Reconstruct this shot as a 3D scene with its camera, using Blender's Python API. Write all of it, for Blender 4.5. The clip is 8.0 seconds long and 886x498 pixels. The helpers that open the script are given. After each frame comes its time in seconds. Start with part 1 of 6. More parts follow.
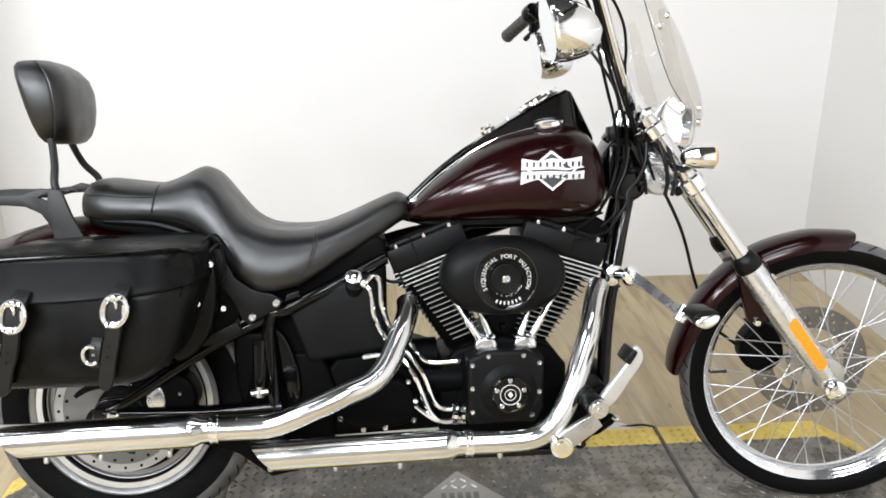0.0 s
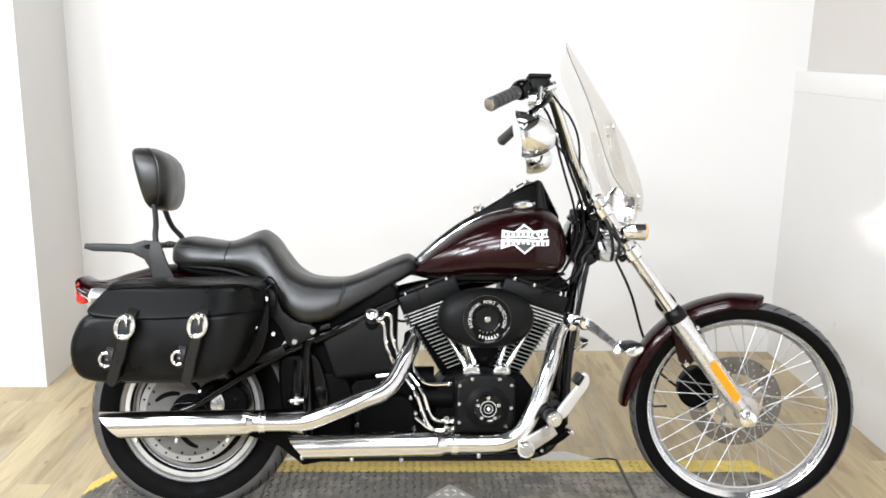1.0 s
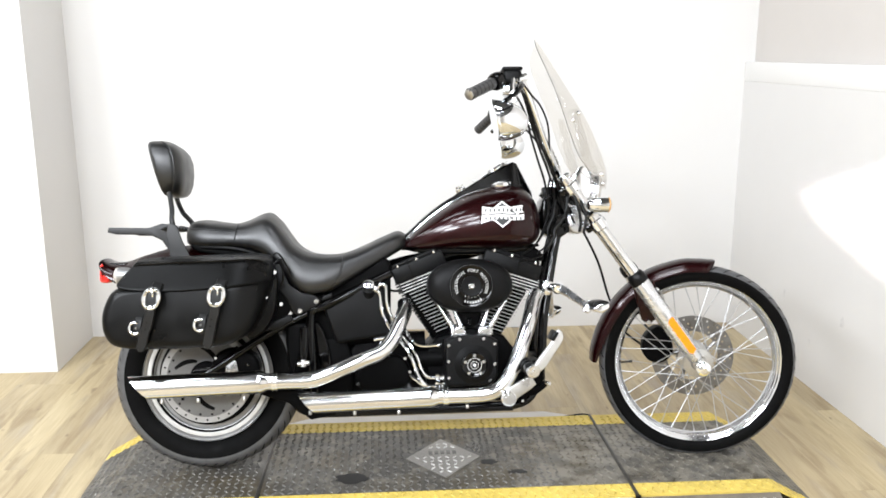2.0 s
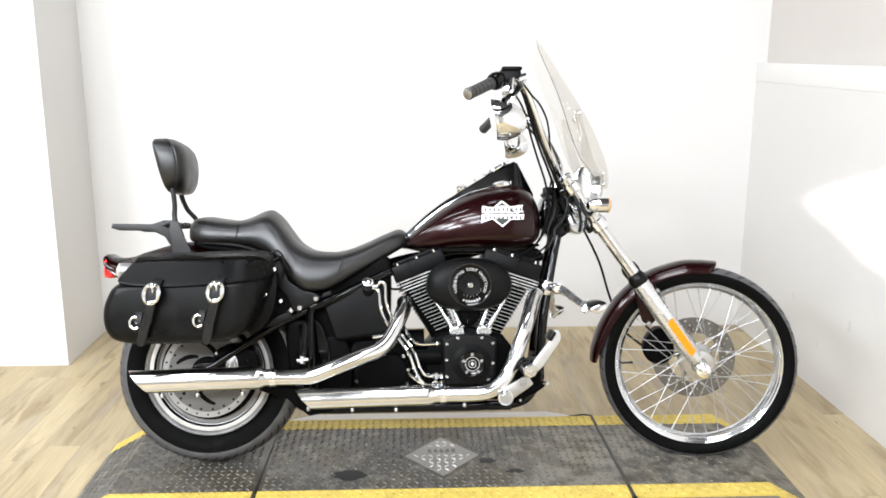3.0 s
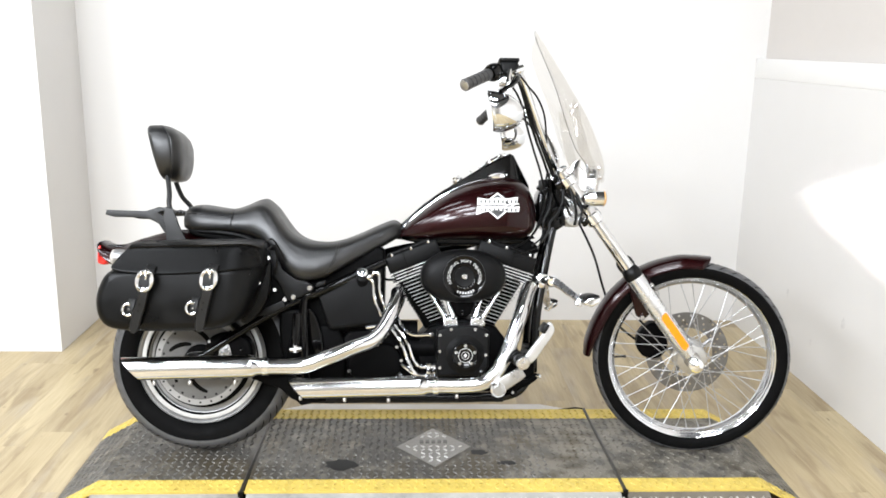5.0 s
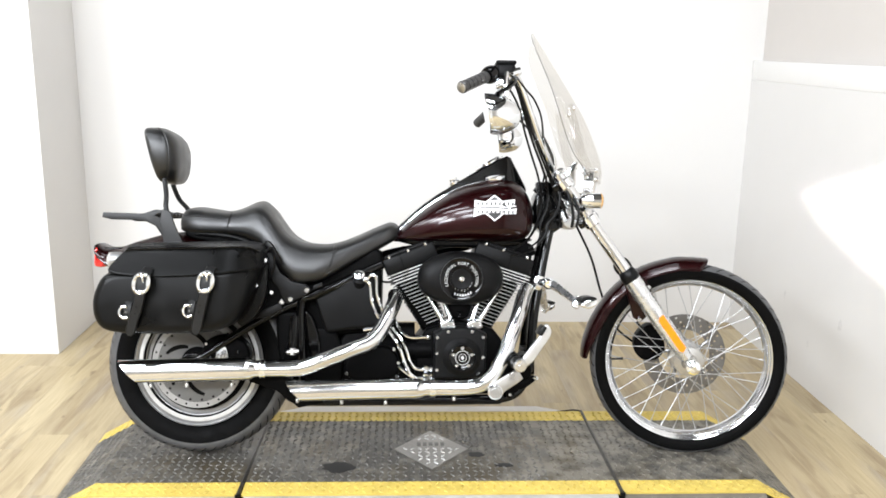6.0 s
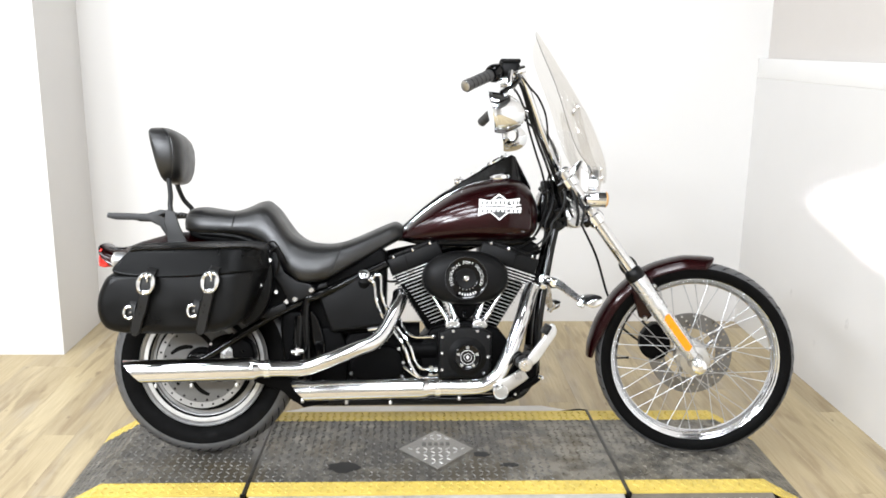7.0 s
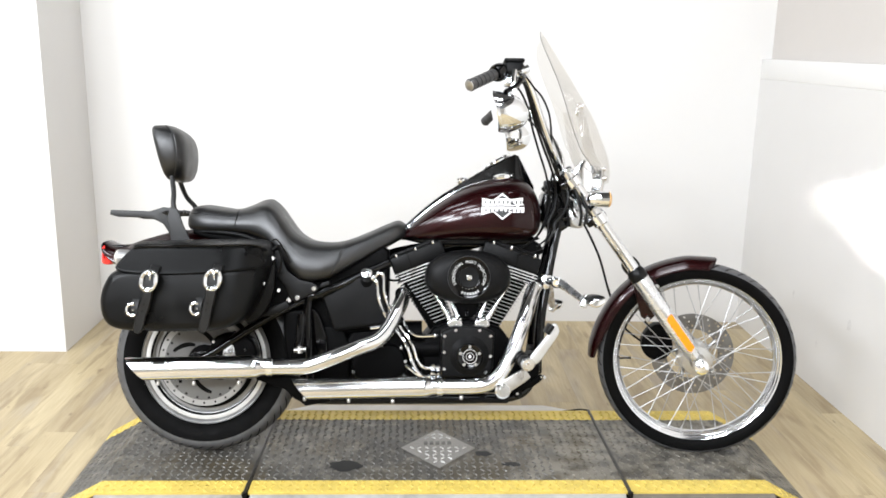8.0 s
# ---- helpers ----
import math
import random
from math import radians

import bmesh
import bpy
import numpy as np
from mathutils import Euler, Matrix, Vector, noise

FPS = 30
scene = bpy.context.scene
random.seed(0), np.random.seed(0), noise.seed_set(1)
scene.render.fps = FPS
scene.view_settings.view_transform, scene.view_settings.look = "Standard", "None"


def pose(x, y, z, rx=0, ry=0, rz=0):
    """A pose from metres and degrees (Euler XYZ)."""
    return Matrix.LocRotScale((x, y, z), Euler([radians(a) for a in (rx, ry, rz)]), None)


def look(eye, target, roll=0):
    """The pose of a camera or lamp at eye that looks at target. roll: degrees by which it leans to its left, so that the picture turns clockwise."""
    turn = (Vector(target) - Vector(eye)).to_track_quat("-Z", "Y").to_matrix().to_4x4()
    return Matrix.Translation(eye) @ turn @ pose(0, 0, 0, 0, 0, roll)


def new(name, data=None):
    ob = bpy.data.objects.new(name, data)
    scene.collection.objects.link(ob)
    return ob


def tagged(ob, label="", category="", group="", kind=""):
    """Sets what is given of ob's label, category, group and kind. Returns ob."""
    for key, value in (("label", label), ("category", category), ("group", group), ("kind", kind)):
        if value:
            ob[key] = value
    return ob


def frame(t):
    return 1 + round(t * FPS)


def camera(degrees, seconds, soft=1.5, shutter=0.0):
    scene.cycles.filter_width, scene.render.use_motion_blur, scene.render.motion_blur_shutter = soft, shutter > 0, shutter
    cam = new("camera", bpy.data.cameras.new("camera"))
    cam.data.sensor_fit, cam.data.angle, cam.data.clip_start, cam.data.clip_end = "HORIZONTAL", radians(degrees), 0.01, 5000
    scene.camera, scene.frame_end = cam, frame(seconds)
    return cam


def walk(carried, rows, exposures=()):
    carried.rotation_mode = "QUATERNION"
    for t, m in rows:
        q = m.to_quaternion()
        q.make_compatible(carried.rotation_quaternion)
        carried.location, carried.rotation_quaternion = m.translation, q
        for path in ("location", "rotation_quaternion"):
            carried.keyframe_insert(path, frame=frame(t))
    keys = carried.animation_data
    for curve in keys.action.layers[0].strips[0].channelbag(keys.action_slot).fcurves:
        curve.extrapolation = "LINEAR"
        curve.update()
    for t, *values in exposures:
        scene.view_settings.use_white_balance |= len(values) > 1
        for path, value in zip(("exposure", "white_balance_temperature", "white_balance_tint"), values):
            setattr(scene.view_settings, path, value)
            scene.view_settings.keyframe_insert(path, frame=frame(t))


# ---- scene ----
from mathutils.geometry import tessellate_polygon

cam = camera(54.3, 8.0, soft=1.7)
PATH = [  # seconds, eye, yaw, pitch, roll
    (0.0, 0.614, -1.809, 1.449, -4.28, -19.92, -0.14),
    (0.2, 0.649, -1.966, 1.420, -2.81, -17.03, 0.54),
    (0.3, 0.666, -2.025, 1.442, -2.45, -16.37, 1.09),
    (0.4, 0.681, -2.093, 1.436, -2.20, -16.37, 0.69),
    (0.5, 0.673, -2.142, 1.480, -1.90, -17.01, 0.28),
    (0.7, 0.695, -2.287, 1.476, -1.82, -14.71, 2.01),
    (0.8, 0.698, -2.346, 1.493, -1.51, -13.65, 1.13),
    (1.0, 0.663, -2.449, 1.496, -2.14, -12.95, 1.05),
    (1.2, 0.638, -2.571, 1.489, -3.46, -12.61, 1.00),
    (1.3, 0.617, -2.625, 1.491, -3.11, -13.46, -0.02),
    (1.4, 0.599, -2.662, 1.497, -3.32, -14.25, -0.33),
    (1.5, 0.585, -2.695, 1.493, -3.65, -13.99, -0.27),
    (1.7, 0.584, -2.744, 1.484, -4.25, -12.89, 0.02),
    (2.8, 0.678, -2.788, 1.494, -2.58, -12.93, -0.03),
    (3.0, 0.678, -2.786, 1.486, -2.46, -12.93, 0.16),
    (3.5, 0.685, -2.792, 1.482, -2.93, -13.29, 0.45),
    (4.0, 0.689, -2.787, 1.484, -2.75, -13.40, 0.70),
    (4.5, 0.686, -2.784, 1.481, -2.58, -13.48, 0.98),
    (6.0, 0.689, -2.783, 1.484, -2.80, -13.33, 1.05),
    (6.5, 0.689, -2.781, 1.478, -2.76, -13.37, 0.82),
    (7.0, 0.690, -2.776, 1.480, -2.47, -13.34, 0.79),
    (7.5, 0.686, -2.775, 1.484, -2.45, -13.49, 1.02),
    (8.0, 0.685, -2.776, 1.479, -2.38, -13.38, 1.09),
]


def aim(x, y, z, yaw, pitch, roll):
    a, b = radians(yaw), radians(pitch)
    way = Vector((-math.sin(a) * math.cos(b), math.cos(a) * math.cos(b), math.sin(b)))
    return look((x, y, z), Vector((x, y, z)) + 2 * way, roll)


walk(cam, [(row[0], aim(*row[1:])) for row in PATH], exposures=[(0.0, -0.37), (0.5, -0.33), (1.0, -0.26), (1.5, -0.21), (3.0, -0.2), (4.5, -0.2), (6.0, -0.2), (8.0, -0.24)])

# the room: bike along x, back wall towards +y
P = 0.0906          # height of the display platform
LEAN = 12.86        # the bike rests on its stand, degrees away from the camera's side
YB, XR, XL, YP, ZLEDGE = 1.745, 2.512, -0.956, 1.226, 1.431
ROOM_W, ROOM_S, ROOM_H = -4.6, -6.4, 3.7

world = bpy.data.worlds.new("world")
scene.world = world
world.use_nodes = True
world.node_tree.nodes["Background"].inputs[0].default_value = (1, 1, 1, 1)
world.node_tree.nodes["Background"].inputs[1].default_value = 0.1


def area(name, place, target, size_x, size_y, watts, colour=(0.935, 0.98, 1.045)):
    data = bpy.data.lights.new(name, "AREA")
    data.shape, data.size, data.size_y, data.energy, data.color = "RECTANGLE", size_x, size_y, watts, colour
    ob = new(name, data)
    ob.matrix_world = look(place, target)
    return ob


# rows of ceiling lights over the bay
for lx, share, aside in ((-3.1, 1.62, 2.4), (-1.2, 1.05, 1.0), (0.95, 0.9, -0.4)):
    for ly, lz, ahead, low, watts in ((-5.5, 3.3, 4.5, 0.6, 80), (-4.0, 3.45, 3.5, 0.4, 65), (-2.4, 3.5, 1.8, 0.0, 42), (-0.6, 3.6, 1.4, 0.0, 22)):
        area("ceiling_lamp", (lx, ly, lz), (lx + aside, ly + ahead, low), 1.2, 0.3, watts * share)
# added light with no visible source: a narrow straight-edged beam on the side wall
beam = Vector((1.602, 5.67, -0.465)).normalized()
across = Vector((beam.y, -beam.x, 0)).normalized()
tip = Vector((XR, 1.08, 0.835)) - beam * 3.6
heart = tip + across * 0.353 - across.cross(beam) * 0.028
lamp = area("wall_patch_light", heart, heart + beam, 0.5, 0.5, 4.2, (1, 0.985, 0.96))
lamp.data.spread = radians(1.5)
lamp.matrix_world = look(heart, heart + beam, 41)

# ---------------------------------------------------------------- materials
def material(name, colour, rough=0.5, metal=0.0, coat=0.0, vary=0.0, scale=8.0, bump=0.0, bump_scale=60.0, rough_vary=0.0, spec=0.5, coat_rough=0.03):
    """A principled material with two scales of colour change, fine relief and uneven gloss."""
    m = bpy.data.materials.new(name)
    m.use_nodes = True
    nt = m.node_tree
    b = nt.nodes["Principled BSDF"]
    b.inputs["Base Color"].default_value = (*colour, 1)
    b.inputs["Roughness"].default_value = rough
    b.inputs["Metallic"].default_value = metal
    b.inputs["Specular IOR Level"].default_value = spec
    if coat:
        b.inputs["Coat Weight"].default_value = coat
        b.inputs["Coat Roughness"].default_value = coat_rough
    tc = nt.nodes.new("ShaderNodeTexCoord")

    def nz(s, detail=4.0):
        n = nt.nodes.new("ShaderNodeTexNoise")
        n.inputs["Scale"].default_value, n.inputs["Detail"].default_value = s, detail
        nt.links.new(tc.outputs["Object"], n.inputs["Vector"])
        return n
    if vary:
        big, small = nz(scale), nz(scale * 7.3)
        add = nt.nodes.new("ShaderNodeMath")
        add.operation = "MULTIPLY_ADD"
        add.inputs[1].default_value = 0.45
        nt.links.new(small.outputs[0], add.inputs[0])
        nt.links.new(big.outputs[0], add.inputs[2])
        ramp = nt.nodes.new("ShaderNodeMapRange")
        ramp.inputs["From Min"].default_value, ramp.inputs["From Max"].default_value = 0.45, 1.0
        ramp.inputs["To Min"].default_value, ramp.inputs["To Max"].default_value = 1 - vary, 1 + vary
        nt.links.new(add.outputs[0], ramp.inputs[0])
        mix = nt.nodes.new("ShaderNodeVectorMath")
        mix.operation = "SCALE"
        mix.inputs[0].default_value = colour
        nt.links.new(ramp.outputs[0], mix.inputs["Scale"])
        nt.links.new(mix.outputs[0], b.inputs["Base Color"])
    if rough_vary:
        n = nz(scale * 2.1)
        r = nt.nodes.new("ShaderNodeMapRange")
        r.inputs["From Min"].default_value, r.inputs["From Max"].default_value = 0.3, 0.7
        r.inputs["To Min"].default_value, r.inputs["To Max"].default_value = max(rough - rough_vary, 0.01), rough + rough_vary
        nt.links.new(n.outputs[0], r.inputs[0])
        nt.links.new(r.outputs[0], b.inputs["Roughness"])
    if bump:
        n = nz(bump_scale, 3.0)
        bp = nt.nodes.new("ShaderNodeBump")
        bp.inputs["Strength"].default_value, bp.inputs["Distance"].default_value = bump, 0.002
        nt.links.new(n.outputs[0], bp.inputs["Height"])
        nt.links.new(bp.outputs[0], b.inputs["Normal"])
    return m


M_CHROME = material("chrome", (0.93, 0.95, 0.97), 0.075, 1.0, rough_vary=0.03, scale=9)
M_PIPE = material("satin_pipe_chrome", (0.76, 0.765, 0.77), 0.14, 1.0, rough_vary=0.04, scale=9)
M_POLISHED = material("polished_aluminium", (0.7, 0.705, 0.71), 0.26, 0.92, rough_vary=0.08, scale=14)
M_BRUSHED = material("brushed_steel", (0.5, 0.49, 0.47), 0.34, 1.0, vary=0.12, scale=12, rough_vary=0.1, bump=0.05, bump_scale=180)
M_CAST = material("cast_silver", (0.31, 0.307, 0.301), 0.42, 0.75, vary=0.1, scale=14, rough_vary=0.08)
M_DISC = material("brake_steel", (0.22, 0.217, 0.213), 0.36, 1.0, vary=0.12, scale=20, rough_vary=0.1)
M_DISC_BRIGHT = material("polished_braking_ring", (0.37, 0.367, 0.36), 0.42, 0.6, vary=0.08, scale=20, rough_vary=0.08)
M_DISC_PALE = material("ground_brake_steel", (0.15, 0.148, 0.145), 0.48, 0.55, vary=0.1, scale=20, rough_vary=0.08)
M_RIM = material("satin_chrome", (0.86, 0.87, 0.89), 0.13, 0.95, rough_vary=0.06, scale=12)
M_LIP = material("machined_lip", (0.64, 0.64, 0.63), 0.36, 0.8, vary=0.06, scale=20, rough_vary=0.06)
M_FIN_DIM = material("dull_fin_edge", (0.6, 0.6, 0.6), 0.34, 0.95, rough_vary=0.1, scale=14)
M_FIN = material("machined_fin_edge", (0.8, 0.8, 0.8), 0.32, 0.95, rough_vary=0.1, scale=14)
M_BLACK = material("dull_black_casting", (0.0014, 0.0014, 0.0015), 0.46, 0.0, spec=0.05, vary=0.2, scale=14, bump=0.1, bump_scale=300, rough_vary=0.06)
M_SPOKE = material("spoke_steel", (0.45, 0.45, 0.45), 0.4, 0.8, rough_vary=0.06, scale=12)
M_GLOSS = material("gloss_black_paint", (0.001, 0.001, 0.0011), 0.1, 0.0, coat=0.1, spec=0.26, rough_vary=0.05, scale=6)
M_SATIN = material("satin_black_powder", (0.0042, 0.0042, 0.0043), 0.42, 0.0, spec=0.12, vary=0.18, scale=10, bump=0.12, bump_scale=420, rough_vary=0.07)
M_GREY = material("charcoal_bracket", (0.013, 0.0128, 0.0126), 0.42, 0.1, spec=0.4, vary=0.12, scale=12, bump=0.06, bump_scale=300)
M_LEATHER = material("black_leather", (0.0012, 0.0012, 0.0012), 0.38, 0.0, vary=0.22, scale=9, bump=0.14, bump_scale=300, rough_vary=0.06, spec=0.74)
M_BAG = material("stiff_black_leather", (0.0016, 0.0016, 0.0015), 0.34, 0.0, spec=0.18, vary=0.25, scale=7, bump=0.08, bump_scale=190, rough_vary=0.1)
M_RUBBER = material("tyre_rubber", (0.0018, 0.0018, 0.0018), 0.6, 0.0, spec=0.07, vary=0.22, scale=18, bump=0.15, bump_scale=260, rough_vary=0.1)
# greyer than dust alone: the wall's grazing reflection is put into the tread colour
M_TREAD = material("dust_and_sheen_tread", (0.075, 0.075, 0.077), 0.42, 0.0, spec=0.5, vary=0.3, scale=30, bump=0.3, bump_scale=120)
M_PAINT = material("dark_cherry_paint", (0.0115, 0.0007, 0.001), 0.36, 0.5, coat=0.55, spec=0.04, vary=0.12, scale=6, coat_rough=0.12)
M_STRAP = material("strap_leather", (0.005, 0.0049, 0.0047), 0.42, 0.0, spec=0.35, vary=0.25, scale=14, bump=0.12, bump_scale=200)
M_GRIP = material("grey_grip_rubber", (0.045, 0.044, 0.043), 0.34, 0.0, vary=0.1, scale=20)
M_HOSE = material("black_hose", (0.0014, 0.0014, 0.0015), 0.38, 0.0, spec=0.22, rough_vary=0.08, scale=30)
M_RED = material("red_lens", (0.8, 0.03, 0.022), 0.12, 0.0, coat=0.6, vary=0.15, scale=40)
M_AMBER = material("amber_lens", (0.85, 0.25, 0.008), 0.14, 0.0, coat=0.5, vary=0.1, scale=60)
M_AMBER_PALE = material("pale_amber_lens", (0.62, 0.36, 0.13), 0.16, 0.0, coat=0.4, vary=0.1, scale=60)
M_WHITE = material("white_wall_paint", (0.69, 0.676, 0.657), 0.55, 0.0, vary=0.012, scale=1.2, bump=0.05, bump_scale=90, rough_vary=0.08)
M_TRIM = material("white_trim_paint", (0.85, 0.84, 0.82), 0.35, 0.0, vary=0.012, scale=3)
M_BEIGE = material("pale_beige_wall", (0.585, 0.552, 0.52), 0.6, 0.0, vary=0.02, scale=1.5, bump=0.05, bump_scale=90)
M_DIM = material("pale_grey_wall", (0.6, 0.59, 0.575), 0.7, 0.0, vary=0.03, scale=2)
M_CEIL = material("dark_ceiling", (0.05, 0.05, 0.05), 0.8, 0.0, vary=0.02, scale=2)
M_YELLOW = material("worn_yellow_paint", (0.62, 0.465, 0.1), 0.5, 0.0, vary=0.16, scale=16, bump=0.1, bump_scale=80, rough_vary=0.12)
M_PLATE = material("grey_tread_plate", (0.096, 0.089, 0.077), 0.4, 0.3, vary=0.45, scale=5, bump=0.12, bump_scale=70, rough_vary=0.14)
_nt = M_PLATE.node_tree
_src = _nt.nodes["Principled BSDF"].inputs["Base Color"].links[0].from_socket
_n = _nt.nodes.new("ShaderNodeTexNoise")
_n.inputs["Scale"].default_value, _n.inputs["Detail"].default_value = 6.5, 8.0
_r = _nt.nodes.new("ShaderNodeMapRange")
_r.inputs["From Min"].default_value, _r.inputs["From Max"].default_value = 0.48, 0.66
_m = _nt.nodes.new("ShaderNodeMix")
_m.data_type = "RGBA"
_m.inputs[7].default_value = (0.1, 0.082, 0.054, 1)
_nt.links.new(_nt.nodes["Texture Coordinate"].outputs["Object"], _n.inputs["Vector"])
_nt.links.new(_n.outputs[0], _r.inputs[0])
_nt.links.new(_r.outputs[0], _m.inputs[0])
_nt.links.new(_src, _m.inputs[6])
_n2 = _nt.nodes.new("ShaderNodeTexNoise")
_n2.inputs["Scale"].default_value, _n2.inputs["Detail"].default_value = 19.0, 10.0
_r2 = _nt.nodes.new("ShaderNodeMapRange")
_r2.inputs["From Min"].default_value, _r2.inputs["From Max"].default_value, _r2.inputs["To Max"].default_value = 0.52, 0.68, 0.75
_m2 = _nt.nodes.new("ShaderNodeMix")
_m2.data_type = "RGBA"
_m2.inputs[7].default_value = (0.24, 0.22, 0.18, 1)
_nt.links.new(_nt.nodes["Texture Coordinate"].outputs["Object"], _n2.inputs["Vector"])
_sx = _nt.nodes.new("ShaderNodeSeparateXYZ")      # more wear and dirt towards one end
_gx = _nt.nodes.new("ShaderNodeMapRange")
_gx.inputs["From Min"].default_value, _gx.inputs["From Max"].default_value, _gx.inputs["To Max"].default_value = 0.1, 0.5, 0.12
_ax = _nt.nodes.new("ShaderNodeMath")
_ax.operation = "ADD"
_nt.links.new(_nt.nodes["Texture Coordinate"].outputs["Object"], _sx.inputs[0])
_nt.links.new(_sx.outputs[0], _gx.inputs[0])
_nt.links.new(_gx.outputs[0], _ax.inputs[0])
_nt.links.new(_n2.outputs[0], _ax.inputs[1])
_nt.links.new(_ax.outputs[0], _r2.inputs[0])
_nt.links.new(_r2.outputs[0], _m2.inputs[0])
_nt.links.new(_m.outputs[2], _m2.inputs[6])
_nt.links.new(_m2.outputs[2], _nt.nodes["Principled BSDF"].inputs["Base Color"])
M_PLATE2 = material("bare_tread_plate", (0.31, 0.295, 0.27), 0.42, 0.45, vary=0.2, scale=9, bump=0.1, bump_scale=70, rough_vary=0.14)
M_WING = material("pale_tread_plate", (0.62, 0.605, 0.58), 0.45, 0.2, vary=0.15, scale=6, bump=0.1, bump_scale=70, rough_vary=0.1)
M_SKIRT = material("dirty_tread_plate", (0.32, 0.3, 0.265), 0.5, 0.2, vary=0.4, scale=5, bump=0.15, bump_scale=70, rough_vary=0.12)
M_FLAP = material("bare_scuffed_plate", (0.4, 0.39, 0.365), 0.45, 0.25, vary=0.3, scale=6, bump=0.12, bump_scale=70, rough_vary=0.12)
M_RUST = material("brown_stained_plate", (0.17, 0.15, 0.12), 0.5, 0.2, vary=0.35, scale=6, bump=0.15, bump_scale=70, rough_vary=0.12)
M_LUG = material("scuffed_lug", (0.155, 0.149, 0.136), 0.42, 0.4, vary=0.35, scale=7, rough_vary=0.12)
M_STAIN = material("oil_stain", (0.005, 0.0047, 0.0044), 0.5, 0.0, vary=0.3, scale=40)
M_GAP = material("dark_gap", (0.004, 0.004, 0.004), 0.8, spec=0.1)
M_SCUFF = material("scuffed_paint", (0.64, 0.625, 0.61), 0.6, 0.0, vary=0.12, scale=60)
M_ROD = material("oily_steel_rod", (0.06, 0.056, 0.05), 0.35, 0.6, vary=0.4, scale=30)
M_LETTER = material("silver_lettering", (0.6, 0.595, 0.585), 0.35, 0.0)
M_EMBLEM = material("pale_silver_badge", (0.5, 0.485, 0.475), 0.3, 0.3, vary=0.1, scale=60)
M_GLASSLIKE = material("mirror_glass", (0.9, 0.9, 0.9), 0.01, 1.0)


def wood_material(name):
    """Oak planks: long grain, brown streaks, a tone of its own for each plank."""
    m = bpy.data.materials.new(name)
    m.use_nodes = True
    nt = m.node_tree
    N, L = nt.nodes.new, nt.links.new
    b = nt.nodes["Principled BSDF"]
    geo, info = N("ShaderNodeNewGeometry"), N("ShaderNodeObjectInfo")
    shift_by = N("ShaderNodeVectorMath")
    shift_by.operation = "SCALE"
    shift_by.inputs[0].default_value = (3.7, 17.3, 5.1)
    either = N("ShaderNodeMath")
    either.operation = "ADD"
    L(info.outputs["Random"], either.inputs[0])
    L(geo.outputs["Random Per Island"], either.inputs[1])
    L(either.outputs[0], shift_by.inputs["Scale"])
    place = N("ShaderNodeVectorMath")
    place.operation = "ADD"
    L(geo.outputs["Position"], place.inputs[0])
    L(shift_by.outputs[0], place.inputs[1])

    def grain(sx, sy, detail, low, high, distort=0.0):
        mp, n, r = N("ShaderNodeMapping"), N("ShaderNodeTexNoise"), N("ShaderNodeMapRange")
        mp.inputs["Scale"].default_value = (sx, sy, 1)
        n.inputs["Scale"].default_value, n.inputs["Detail"].default_value, n.inputs["Distortion"].default_value = 1.0, detail, distort
        r.inputs["From Min"].default_value, r.inputs["From Max"].default_value = low, high
        L(place.outputs[0], mp.inputs[0])
        L(mp.outputs[0], n.inputs["Vector"])
        L(n.outputs[0], r.inputs[0])
        return r.outputs[0]

    def over(base, colour, fac, share):
        mx, k = N("ShaderNodeMix"), N("ShaderNodeMath")
        mx.data_type = "RGBA"
        k.operation = "MULTIPLY"
        k.inputs[1].default_value = share
        L(fac, k.inputs[0])
        L(k.outputs[0], mx.inputs[0])
        if isinstance(base, tuple):
            mx.inputs[6].default_value = (*base, 1)
        else:
            L(base, mx.inputs[6])
        mx.inputs[7].default_value = (*colour, 1)
        return mx.outputs[2]
    tone = over((0.51, 0.406, 0.218), (0.37, 0.292, 0.182), either.outputs[0], 0.45)
    tone = over(tone, (0.61, 0.506, 0.306), grain(5.0, 0.9, 3, 0.46, 0.66), 0.65)
    tone = over(tone, (0.25, 0.18, 0.095), grain(15.0, 2.2, 5, 0.5, 0.66, 0.9), 0.6)
    tone = over(tone, (0.36, 0.31, 0.25), grain(9.0, 1.6, 4, 0.54, 0.7, 0.4), 0.55)
    fine = grain(120.0, 6.0, 4, 0.3, 0.7)
    tone = over(tone, (0.2, 0.135, 0.075), fine, 0.2)
    tone = over(tone, (0.14, 0.09, 0.05), grain(26.0, 9.0, 2, 0.7, 0.78), 0.6)
    L(tone, b.inputs["Base Color"])
    rough = N("ShaderNodeMapRange")
    rough.inputs["To Min"].default_value, rough.inputs["To Max"].default_value = 0.36, 0.52
    L(fine, rough.inputs[0])
    L(rough.outputs[0], b.inputs["Roughness"])
    bp = N("ShaderNodeBump")
    bp.inputs["Strength"].default_value, bp.inputs["Distance"].default_value = 0.12, 0.001
    L(fine, bp.inputs["Height"])
    L(bp.outputs[0], b.inputs["Normal"])
    return m


M_WOOD = wood_material("pale_oak_plank")

